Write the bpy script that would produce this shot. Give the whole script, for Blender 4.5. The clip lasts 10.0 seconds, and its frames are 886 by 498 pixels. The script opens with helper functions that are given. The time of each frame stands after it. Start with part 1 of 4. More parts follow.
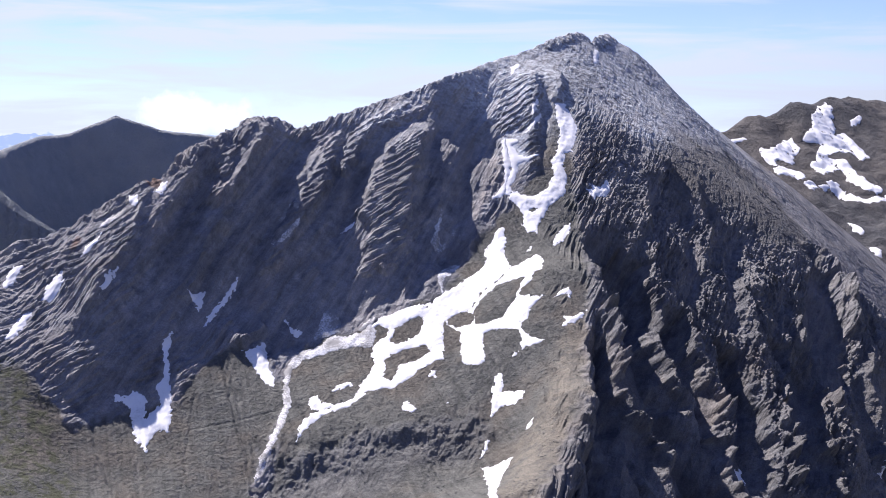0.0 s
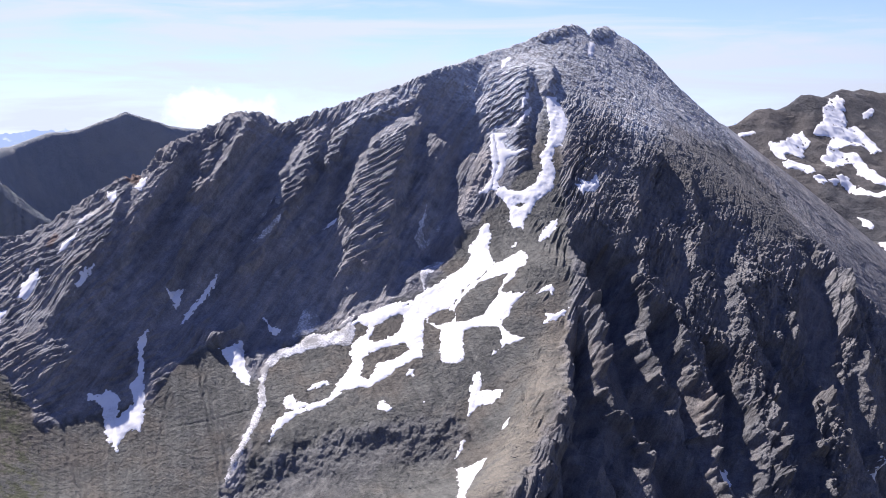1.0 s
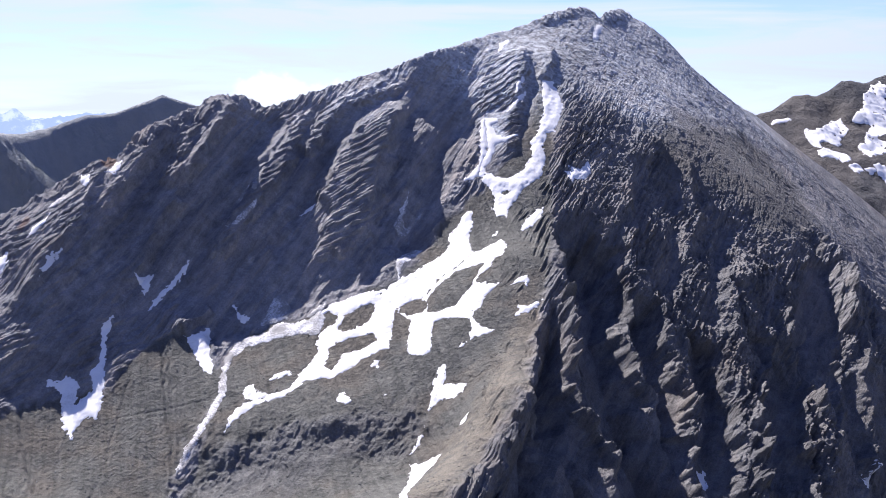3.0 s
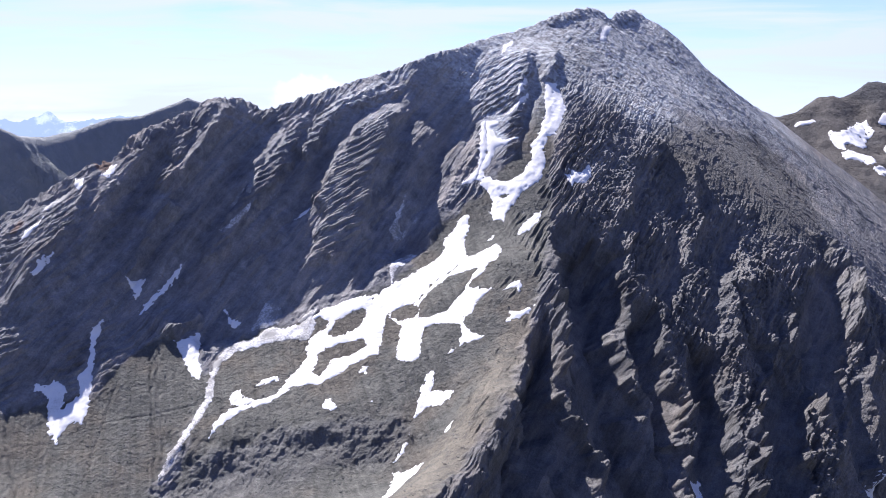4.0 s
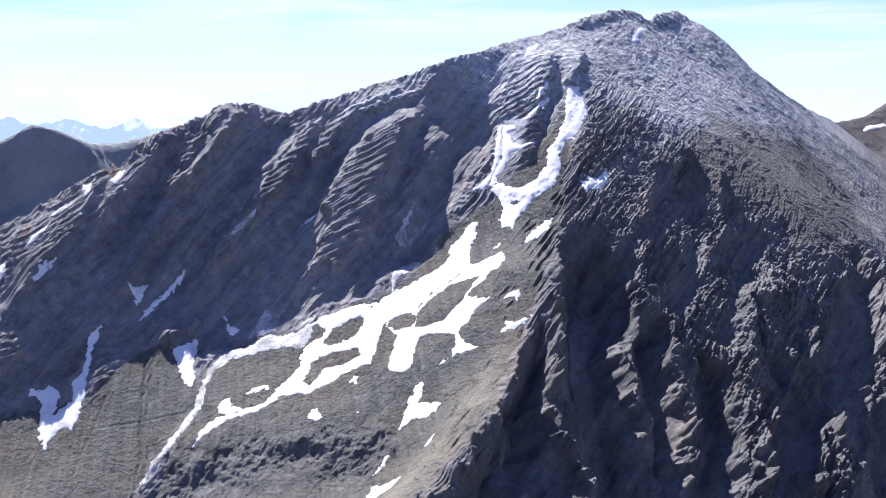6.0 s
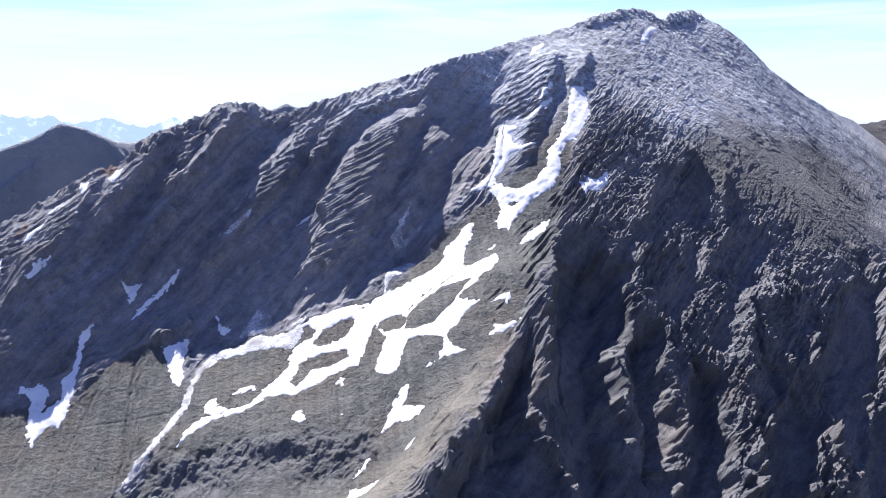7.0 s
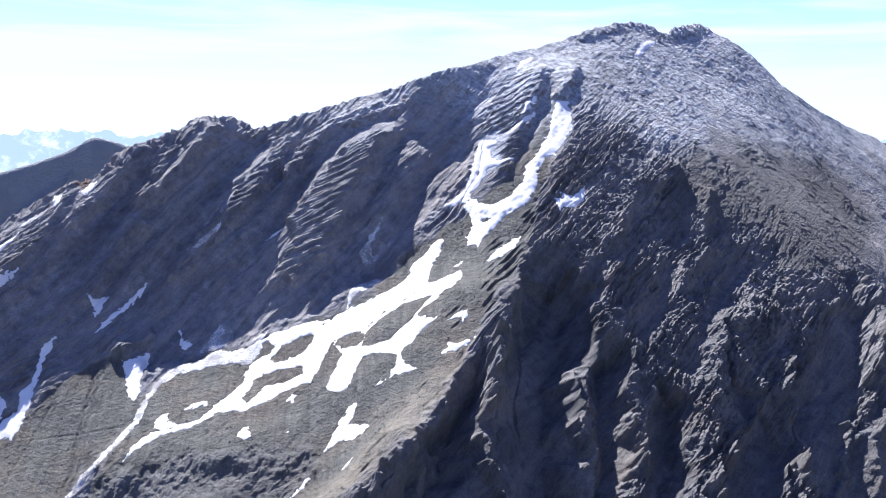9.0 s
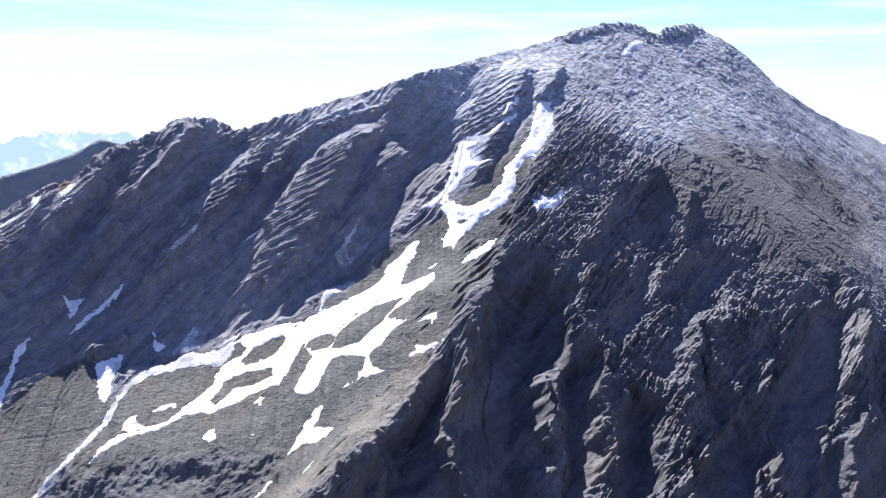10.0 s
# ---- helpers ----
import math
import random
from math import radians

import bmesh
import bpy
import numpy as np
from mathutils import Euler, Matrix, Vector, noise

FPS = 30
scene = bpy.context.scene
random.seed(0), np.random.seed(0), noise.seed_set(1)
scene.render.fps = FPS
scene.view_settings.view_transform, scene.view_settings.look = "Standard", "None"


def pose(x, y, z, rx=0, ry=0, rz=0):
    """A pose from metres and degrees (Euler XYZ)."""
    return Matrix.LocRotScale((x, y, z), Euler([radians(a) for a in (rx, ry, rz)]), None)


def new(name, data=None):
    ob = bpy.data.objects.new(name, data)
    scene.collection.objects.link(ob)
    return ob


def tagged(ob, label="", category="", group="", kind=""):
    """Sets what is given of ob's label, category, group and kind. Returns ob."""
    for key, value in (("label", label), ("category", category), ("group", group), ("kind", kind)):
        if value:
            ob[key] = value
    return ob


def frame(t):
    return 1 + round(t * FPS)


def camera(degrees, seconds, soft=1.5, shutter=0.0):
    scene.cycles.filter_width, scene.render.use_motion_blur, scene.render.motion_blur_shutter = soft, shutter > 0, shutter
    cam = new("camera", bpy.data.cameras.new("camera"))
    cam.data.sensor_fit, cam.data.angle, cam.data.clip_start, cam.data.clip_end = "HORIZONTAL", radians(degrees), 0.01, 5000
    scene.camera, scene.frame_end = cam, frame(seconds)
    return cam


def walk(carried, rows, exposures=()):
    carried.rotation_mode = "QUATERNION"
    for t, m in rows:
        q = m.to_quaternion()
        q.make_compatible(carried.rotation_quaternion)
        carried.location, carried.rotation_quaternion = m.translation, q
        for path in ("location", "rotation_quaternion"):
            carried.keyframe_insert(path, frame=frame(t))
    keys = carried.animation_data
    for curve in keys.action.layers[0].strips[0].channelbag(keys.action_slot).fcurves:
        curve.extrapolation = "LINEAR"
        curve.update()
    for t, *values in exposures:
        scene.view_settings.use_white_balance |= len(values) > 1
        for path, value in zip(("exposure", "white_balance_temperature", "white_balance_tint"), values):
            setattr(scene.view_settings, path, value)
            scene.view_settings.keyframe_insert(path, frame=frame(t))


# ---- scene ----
cam = camera(41.8, 10.0, soft=0.8)
METRES, EYE, TILT, LEAN, TURN = 340.0, 400.0, -5.0, 0.0, 0.0
ROWS = [
    (0.0, 0.0, 0.0, 0.0, 0.0, 0.0, -0.0),
    (0.5, 0.0431, 0.0223, 0.0003, 0.54, -0.04, 0.15),
    (1.0, 0.0899, 0.0418, 0.0018, 1.23, -0.23, 0.12),
    (1.5, 0.1329, 0.0594, 0.0038, 1.97, -0.49, -0.04),
    (2.0, 0.1808, 0.0808, 0.0066, 2.83, -0.8, -0.27),
    (2.5, 0.2245, 0.1002, 0.006, 3.6, -0.96, -0.43),
    (4.0, 0.3571, 0.1594, 0.0133, 6.36, -0.88, -0.6),
    (4.5, 0.3989, 0.1781, 0.0155, 7.46, -0.71, -0.58),
    (5.0, 0.447, 0.2, 0.0161, 8.79, -0.58, -0.59),
    (5.5, 0.4915, 0.2202, 0.0171, 10.02, -0.59, -0.7),
    (7.0, 0.6291, 0.2854, 0.0232, 13.37, -0.71, -1.28),
    (7.5, 0.6734, 0.3056, 0.0249, 14.31, -0.59, -1.43),
    (8.0, 0.7222, 0.3285, 0.0261, 15.28, -0.39, -1.61),
    (8.5, 0.7678, 0.3504, 0.0277, 16.08, -0.19, -1.76),
    (9.0, 0.8158, 0.3761, 0.0295, 16.8, -0.02, -1.86),
    (9.5, 0.8604, 0.3979, 0.0323, 17.41, 0.03, -1.9),
    (10.0, 0.9065, 0.4196, 0.0336, 18.05, 0.01, -1.9),
]
walk(cam, [(t, pose(0, 0, EYE, TILT, LEAN, TURN) @ pose(METRES * x, METRES * y, METRES * z, 90 + pitch, roll, yaw)) for t, x, y, z, yaw, pitch, roll in ROWS],
     [(0.0, 1.32, 5550, 15), (5.0, 1.52, 5400, 13), (10.0, 1.76, 5250, 11)])

# ---- light ----
SUN_LEFT, SUN_UP = radians(39), radians(49.4)      # degrees to the left of +y, and above the horizon
SUN_DIR = Vector((-math.sin(SUN_LEFT) * math.cos(SUN_UP), math.cos(SUN_LEFT) * math.cos(SUN_UP), math.sin(SUN_UP)))
sun = new("sun", bpy.data.lights.new("sun", "SUN"))
sun.data.energy, sun.data.angle, sun.data.color = 5.0, radians(0.5), (1.0, 0.86, 0.72)
sun.rotation_euler = SUN_DIR.to_track_quat("Z", "Y").to_euler()

world = bpy.data.worlds.new("sky")
scene.world = world
world.use_nodes = True


def build_sky():
    tree = world.node_tree
    tree.nodes.clear()

    def node(kind, **values):
        n = tree.nodes.new(kind)
        for k, v in values.items():
            n.inputs[k].default_value = v
        return n

    sky = tree.nodes.new("ShaderNodeTexSky")
    sky.sky_type, sky.sun_disc = "NISHITA", False
    sky.sun_elevation, sky.sun_rotation = SUN_UP, -SUN_LEFT
    sky.altitude, sky.air_density, sky.dust_density, sky.ozone_density = 2600, 0.8, 0.1, 3.0
    co = tree.nodes.new("ShaderNodeTexCoord")
    # thin streaked cirrus over the whole sky
    mp = tree.nodes.new("ShaderNodeMapping")
    mp.inputs["Scale"].default_value = (2.6, 2.6, 28.0)
    mp.inputs["Rotation"].default_value = (radians(3), radians(-4), radians(20))
    n1 = node("ShaderNodeTexNoise", Scale=1.35, Detail=7.0, Roughness=0.55, Distortion=0.5)
    r1 = tree.nodes.new("ShaderNodeValToRGB")
    r1.color_ramp.elements[0].color = (0.2, 0.2, 0.2, 1.0)
    r1.color_ramp.elements[0].position, r1.color_ramp.elements[1].position = 0.43, 0.6
    # a few soft cumulus heads low over the ridges
    mp2 = tree.nodes.new("ShaderNodeMapping")
    mp2.inputs["Scale"].default_value = (5.0, 5.0, 11.0)
    mp2.inputs["Location"].default_value = (1.7, 0.3, 0.2)
    n2 = node("ShaderNodeTexNoise", Scale=1.5, Detail=8.0, Roughness=0.6)
    r2 = tree.nodes.new("ShaderNodeValToRGB")
    r2.color_ramp.elements[0].position, r2.color_ramp.elements[1].position = 0.5, 0.62
    sep = tree.nodes.new("ShaderNodeSeparateXYZ")
    low = tree.nodes.new("ShaderNodeMapRange")
    low.inputs["From Min"].default_value, low.inputs["From Max"].default_value = 0.12, 0.0
    haze = tree.nodes.new("ShaderNodeMapRange")
    haze.inputs["From Min"].default_value, haze.inputs["From Max"].default_value = 0.11, -0.01
    haze.inputs["To Max"].default_value = 0.7
    # cloud and haze shine most towards the sun
    dot = tree.nodes.new("ShaderNodeVectorMath"); dot.operation = "DOT_PRODUCT"
    dot.inputs[1].default_value = SUN_DIR
    shine = tree.nodes.new("ShaderNodeMapRange")
    for k, v in (("From Min", -0.15), ("From Max", 0.5), ("To Min", 0.5), ("To Max", 1.0)):
        shine.inputs[k].default_value = v
    lit = tree.nodes.new("ShaderNodeVectorMath"); lit.operation = "SCALE"
    lit.inputs[0].default_value = CLOUD[:3]
    m1 = tree.nodes.new("ShaderNodeMix"); m1.data_type = "RGBA"
    m2 = tree.nodes.new("ShaderNodeMix"); m2.data_type = "RGBA"
    m3 = tree.nodes.new("ShaderNodeMix"); m3.data_type = "RGBA"
    mul = tree.nodes.new("ShaderNodeMath"); mul.operation = "MULTIPLY"
    mul1 = tree.nodes.new("ShaderNodeMath"); mul1.operation = "MULTIPLY"
    mul1.inputs[1].default_value = 0.95
    bg = tree.nodes.new("ShaderNodeBackground")
    bg.inputs["Strength"].default_value = SKY_STRENGTH
    out = tree.nodes.new("ShaderNodeOutputWorld")
    link = tree.links.new
    link(co.outputs["Generated"], dot.inputs[0]); link(dot.outputs["Value"], shine.inputs["Value"]); link(shine.outputs["Result"], lit.inputs["Scale"])
    link(co.outputs["Generated"], mp.inputs["Vector"]); link(mp.outputs[0], n1.inputs["Vector"]); link(n1.outputs["Fac"], r1.inputs["Fac"])
    link(co.outputs["Generated"], mp2.inputs["Vector"]); link(mp2.outputs[0], n2.inputs["Vector"]); link(n2.outputs["Fac"], r2.inputs["Fac"])
    link(co.outputs["Generated"], sep.inputs[0]); link(sep.outputs["Z"], low.inputs["Value"]); link(sep.outputs["Z"], haze.inputs["Value"])
    thin = tree.nodes.new("ShaderNodeMapRange")
    thin.inputs["From Min"].default_value, thin.inputs["From Max"].default_value = 0.75, 0.12
    link(sep.outputs["Z"], thin.inputs["Value"])
    thinned = tree.nodes.new("ShaderNodeMath"); thinned.operation = "MULTIPLY"
    link(r1.outputs["Color"], thinned.inputs[0]); link(thin.outputs["Result"], thinned.inputs[1])
    link(thinned.outputs[0], mul1.inputs[0])
    clear = tree.nodes.new("ShaderNodeMix"); clear.data_type = "RGBA"; clear.blend_type = "MULTIPLY"
    clear.inputs["Factor"].default_value = 1.0
    clear.inputs["B"].default_value = (0.82, 0.69, 0.90, 1.0)
    link(sky.outputs["Color"], clear.inputs["A"]); link(clear.outputs["Result"], m1.inputs["A"]); link(lit.outputs[0], m1.inputs["B"])
    link(mul1.outputs[0], m1.inputs["Factor"])
    link(m1.outputs["Result"], m3.inputs["A"]); link(lit.outputs[0], m3.inputs["B"])
    link(haze.outputs["Result"], m3.inputs["Factor"])
    link(r2.outputs["Color"], mul.inputs[0]); link(low.outputs["Result"], mul.inputs[1])
    link(m3.outputs["Result"], m2.inputs["A"]); link(lit.outputs[0], m2.inputs["B"])
    link(mul.outputs[0], m2.inputs["Factor"])
    # one white cumulus bank over the far valley
    shift = tree.nodes.new("ShaderNodeVectorMath"); shift.operation = "SUBTRACT"
    shift.inputs[1].default_value = (-0.211, 0.977, 0.026)
    squash = tree.nodes.new("ShaderNodeVectorMath"); squash.operation = "MULTIPLY"
    squash.inputs[1].default_value = (20, 20, 46)
    span = tree.nodes.new("ShaderNodeVectorMath"); span.operation = "LENGTH"
    puff = node("ShaderNodeTexNoise", Scale=38.0, Detail=6.0, Roughness=0.6)
    add = tree.nodes.new("ShaderNodeMath"); add.operation = "MULTIPLY_ADD"
    add.inputs[1].default_value = 1.5
    edge = tree.nodes.new("ShaderNodeMapRange")
    edge.interpolation_type = "SMOOTHSTEP"
    edge.inputs["From Min"].default_value, edge.inputs["From Max"].default_value = 1.75, 1.35
    m4 = tree.nodes.new("ShaderNodeMix"); m4.data_type = "RGBA"
    bright = tree.nodes.new("ShaderNodeVectorMath"); bright.operation = "SCALE"
    bright.inputs["Scale"].default_value = 1.35
    link(co.outputs["Generated"], shift.inputs[0]); link(shift.outputs[0], squash.inputs[0]); link(squash.outputs[0], span.inputs[0])
    link(co.outputs["Generated"], puff.inputs["Vector"]); link(puff.outputs["Fac"], add.inputs[0]); link(span.outputs["Value"], add.inputs[2])
    link(add.outputs[0], edge.inputs["Value"]); link(edge.outputs["Result"], m4.inputs["Factor"])
    link(lit.outputs[0], bright.inputs[0]); link(m2.outputs["Result"], m4.inputs["A"]); link(bright.outputs[0], m4.inputs["B"])
    link(m4.outputs["Result"], bg.inputs["Color"]); link(bg.outputs[0], out.inputs[0])


SKY_STRENGTH, CLOUD = 0.090, (3.75, 3.75, 3.8, 1.0)
build_sky()


# ---- snow outlines in plan: rings that join, and islands of rock within them ----
SNOW_FIELDS = [
    ("snowfield", "large branching field of old snow in the stony hollow",
     [[(-90.5, 707), (-90.5, 713.5), (-88.5, 724), (-82, 727.5), (-67.5, 732.5), (-57.5, 736), (-54.5, 749), (-49, 759.5), (-47, 771), (-49, 783.5), (-41.5, 795), (-27.5, 805.5), (-9.5, 819), (-1, 829), (10, 837), (27, 850.5), (33, 860), (30, 867), (36, 877), (41.5, 889), (47.5, 891), (48, 878.5), (46, 864.5), (50.5, 844), (40, 834), (28.5, 827), (20, 811), (0.5, 802.5), (1, 767.5), (-7.5, 765.5), (-16, 760.5), (-25.5, 750), (-33.5, 743.5), (-48, 742.5), (-55, 733.5), (-61, 727.5), (-73, 725.5), (-81, 721), (-87.5, 712)],
      [(-52, 801.5), (-43.5, 810), (-29, 816), (-16.5, 819), (-9.5, 819), (-12.5, 809), (-27, 804), (-41.5, 795), (-46.5, 793)],
      [(0.5, 802.5), (20, 811), (28.5, 827), (40, 834), (50.5, 844), (63, 851), (69, 855.5), (74.5, 843.5), (71.5, 828.5), (65.5, 829), (63.5, 821), (58, 818), (52.5, 811), (64, 805), (71, 802.5), (66, 799), (60.5, 795), (59, 788.5), (53.5, 786.5), (53.5, 782), (58.5, 774.5), (68.5, 769), (65, 765), (56, 766), (52.5, 764), (51.5, 770), (53, 776.5), (50, 782), (42.5, 784.5), (33, 786), (27.5, 783.5), (28.5, 759), (24, 756.5), (16.5, 760), (12, 763), (11.5, 790.5)],
      [(-86, 731.5), (-87, 740.5), (-81.5, 742), (-78, 735.5), (-67, 732), (-77, 728)]],
     [[(-52.5, 799.5), (-44.5, 803), (-38, 800), (-39.5, 794), (-48.5, 793)],
      [(-36, 790), (-33.5, 799), (-25.5, 805), (-17, 809), (-14, 804.5), (-16.5, 795.5), (-23.5, 790), (-30.5, 787)],
      [(-39, 756.5), (-39, 773), (-35, 777.5), (-24.5, 781.5), (-12.5, 783.5), (-9, 778), (-15.5, 772), (-24.5, 769.5), (-30.5, 767), (-30.5, 758.5), (-35, 752)],
      [(22, 808.5), (29, 820), (40, 828.5), (52, 828.5), (58, 826.5), (52.5, 815.5), (50.5, 808), (45.5, 802.5), (40, 795), (30.5, 794), (22.5, 795)],
      [(3, 800), (4, 805.5), (12.5, 810), (20.5, 807), (22, 801), (17, 796.5), (9.5, 796.5)]]),
    ("snow_patch", "long dirty grey tongue of old snow beside the scree",
     [[(-113, 680.5), (-112.5, 695.5), (-106.5, 715), (-103.5, 733), (-105.5, 752.5), (-106.5, 766.5), (-103, 779.5), (-98, 785), (-86, 788.5), (-78, 797), (-68, 795), (-57.5, 799), (-50.5, 804.5), (-46, 799.5), (-47.5, 786.5), (-53, 785), (-62.5, 785.5), (-77, 783), (-94.5, 776.5), (-100.5, 766.5), (-101.5, 754.5), (-97.5, 738), (-99.5, 718), (-107.5, 695.5), (-112, 680)]],
     []),
    ("snow_gully", "snow-filled gully below the summit rocks",
     [[(97.5, 1020.5), (107, 1023), (111.5, 1011.5), (115, 999), (112.5, 985), (107.5, 969.5), (101, 966), (99, 953), (101, 942), (97.5, 926), (85.5, 916.5), (81.5, 910), (75, 898.5), (72, 887.5), (65.5, 887.5), (61.5, 894.5), (62.5, 906.5), (57, 916), (52, 921), (54.5, 928), (59, 927.5), (68, 923.5), (74.5, 925), (82, 930), (90, 943), (88.5, 957), (94, 965.5), (98.5, 988), (97.5, 1003.5)],
      [(51.5, 975.5), (61.5, 975), (64.5, 971), (58, 968), (61, 962.5), (65.5, 958.5), (74.5, 960), (79.5, 961), (72, 955), (62, 951.5), (60, 942.5), (55, 932.5), (54.5, 924), (50, 923.5), (50.5, 934.5), (55.5, 947.5), (54, 960)]],
     [[(68, 910.5), (70.5, 913.5), (73.5, 912.5), (71.5, 909)]]),
    ("snow_patch", "bluish strip of snow in the shade beside the gully",
     [[(49, 973.5), (52, 975), (55, 960), (56, 947.5), (51.5, 934.5), (50.5, 923.5), (36.5, 914), (43.5, 925), (49.5, 936), (49, 947.5)]],
     []),
    ("snow_patch", "white snow caught on the banded rock below the summit",
     [[(60.5, 1054.5), (68.5, 1065), (70.5, 1059.5), (64.5, 1048), (60.5, 1043.5)]],
     []),
    ("snow_patch", "narrow dirty streak of snow along a rock rib",
     [[(-122.5, 857.5), (-116.5, 866.5), (-114, 869), (-118, 860)]],
     []),
    ("snow_patch", "narrow dirty streak of snow along a rock rib",
     [[(-112.5, 865.5), (-110, 876), (-107, 878.5), (-108.5, 866)]],
     []),
    ("snow_patch", "narrow dirty streak of snow along a rock rib",
     [[(-99, 866), (-90, 875.5), (-88.5, 874.5), (-94, 868.5)]],
     []),
    ("snow_patch", "white snow patch lodged on the banded rock",
     [[(68, 979.5), (75.5, 993), (85.5, 1007.5), (83, 998.5), (73.5, 983)]],
     []),
    ("snow_patch", "white snow patch lodged on the banded rock",
     [[(75.5, 1000.5), (76.5, 1009.5), (80, 1018), (83, 1020.5), (81.5, 1011.5), (78, 1001.5)]],
     []),
    ("snow_patch", "small white patch of old snow on brown scree",
     [[(82.5, 871.5), (85, 882.5), (93.5, 897), (100, 900.5), (98, 891.5), (90.5, 876.5), (85, 871.5)]],
     []),
    ("snow_patch", "small white patch of old snow on brown scree",
     [[(62, 862.5), (65, 869), (67.5, 869.5), (66, 862)]],
     []),
    ("snow_patch", "bluish snow patch in the shade of the wall",
     [[(115, 934.5), (120, 934.5), (118, 940), (127, 938.5), (134, 948.5), (135.5, 938), (130.5, 929.5), (123, 929), (121, 924)]],
     []),
    ("snow_patch", "thin snow remnant on the shaded wall, its shade painted dirty grey",
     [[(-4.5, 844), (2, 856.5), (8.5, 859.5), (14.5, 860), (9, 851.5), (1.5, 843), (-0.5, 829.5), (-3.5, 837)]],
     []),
    ("snow_patch", "thin snow remnant on the shaded wall, its shade painted dirty grey",
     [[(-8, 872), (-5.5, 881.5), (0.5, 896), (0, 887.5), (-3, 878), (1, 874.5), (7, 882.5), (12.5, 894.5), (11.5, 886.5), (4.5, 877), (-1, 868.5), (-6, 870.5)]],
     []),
    ("snow_patch", "white tongue of old snow on brown scree",
     [[(30.5, 715.5), (30.5, 727), (33, 742.5), (35.5, 749.5), (38.5, 749), (39.5, 741), (38.5, 736), (43, 733.5), (53, 731.5), (51.5, 726.5), (45.5, 721), (38.5, 724), (33.5, 721)]],
     []),
    ("snow_patch", "small white patch of old snow on brown scree",
     [[(49.5, 694), (52.5, 698), (55.5, 697.5), (54.5, 693), (51.5, 691.5)]],
     []),
    ("snow_patch", "white tongue of old snow on brown scree",
     [[(23.5, 604), (25, 640.5), (23.5, 681), (33, 679), (42, 677.5), (38.5, 668), (33.5, 648.5), (29.5, 625), (28.5, 602)]],
     []),
    ("snow_patch", "thin streak of snow in a scree runnel",
     [[(22.5, 689), (25, 699), (29.5, 706.5), (27.5, 696), (23.5, 689)]],
     []),
    ("snow_patch", "small white patch of old snow on brown scree",
     [[(-27.5, 720.5), (-25, 729), (-23, 731), (-17.5, 722.5), (-17, 719), (-23.5, 721.5)]],
     []),
    ("snow_patch", "small white patch of old snow on brown scree",
     [[(-9.5, 754.5), (-7.5, 759.5), (-4.5, 758.5), (-5, 752.5)]],
     []),
    ("snow_patch", "small white patch of old snow on brown scree",
     [[(-73, 745), (-69, 750.5), (-60.5, 752), (-59.5, 748.5), (-66, 745.5), (-71.5, 743.5)]],
     []),
    ("snow_patch", "small white patch of old snow on brown scree",
     [[(77.5, 799.5), (83, 805), (88.5, 805.5), (90.5, 800), (87.5, 795.5), (85, 800), (80, 798.5)]],
     []),
    ("snow_patch", "small white patch of old snow on brown scree",
     [[(80, 776.5), (83.5, 780), (82.5, 784.5), (88.5, 783), (98, 786.5), (96, 782), (88.5, 777.5)]],
     []),
    ("snow_patch", "small white patch of old snow on brown scree",
     [[(45.5, 759), (47, 762.5), (50, 762.5), (48.5, 759)]],
     []),
    ("snow_patch", "small white patch of old snow on brown scree",
     [[(2, 728.5), (3, 732.5), (5, 729)]],
     []),
    ("snow_patch", "wedge of snow at the head of the scree",
     [[(-137.5, 778.5), (-129.5, 779.5), (-122.5, 789.5), (-118.5, 779), (-116.5, 768), (-111.5, 759.5), (-110.5, 750.5), (-116, 754), (-124, 762.5), (-131, 772)]],
     []),
    ("snow_patch", "forked snow patch at the head of the scree",
     [[(-213.5, 733.5), (-203.5, 733.5), (-199.5, 736.5), (-191.5, 735.5), (-188, 726.5), (-188.5, 722.5), (-185, 727), (-181, 730.5), (-186, 739.5), (-182.5, 746.5), (-185, 759), (-188, 764.5), (-185.5, 771.5), (-183, 776), (-182, 768), (-182.5, 760.5), (-178, 747.5), (-173.5, 730.5), (-171, 720.5), (-171.5, 713), (-179, 714), (-181.5, 709), (-182.5, 699), (-187, 704.5), (-190.5, 707), (-196, 716.5), (-199.5, 726), (-204, 729.5), (-210.5, 730.5)]],
     []),
    ("snow_patch", "bluish snow patch in the shade of the wall",
     [[(-179, 805), (-174.5, 806), (-171.5, 809.5), (-165, 811.5), (-167.5, 805), (-169, 798), (-173.5, 803)]],
     []),
    ("snow_patch", "narrow bluish snow streak on the dark wall",
     [[(-164.5, 789), (-163, 797.5), (-156, 808), (-151, 817.5), (-145.5, 823.5), (-146, 818.5), (-151.5, 808.5), (-157.5, 799.5), (-162.5, 790.5)]],
     []),
    ("snow_patch", "bluish snow patch in the shade of the wall",
     [[(-112, 808), (-108, 806.5), (-104.5, 801.5), (-97, 800.5), (-100.5, 796.5), (-106, 798.5)]],
     []),
    ("snow_patch", "thin snow remnant on the shaded wall, its shade painted dirty grey",
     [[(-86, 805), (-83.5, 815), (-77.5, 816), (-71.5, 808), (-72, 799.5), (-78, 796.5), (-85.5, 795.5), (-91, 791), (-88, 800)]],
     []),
    ("snow_patch", "thin snow remnant on the shaded wall, its shade painted dirty grey",
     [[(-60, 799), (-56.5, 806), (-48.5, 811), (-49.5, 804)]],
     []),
    ("snow_patch", "white snow patch lodged on the banded rock",
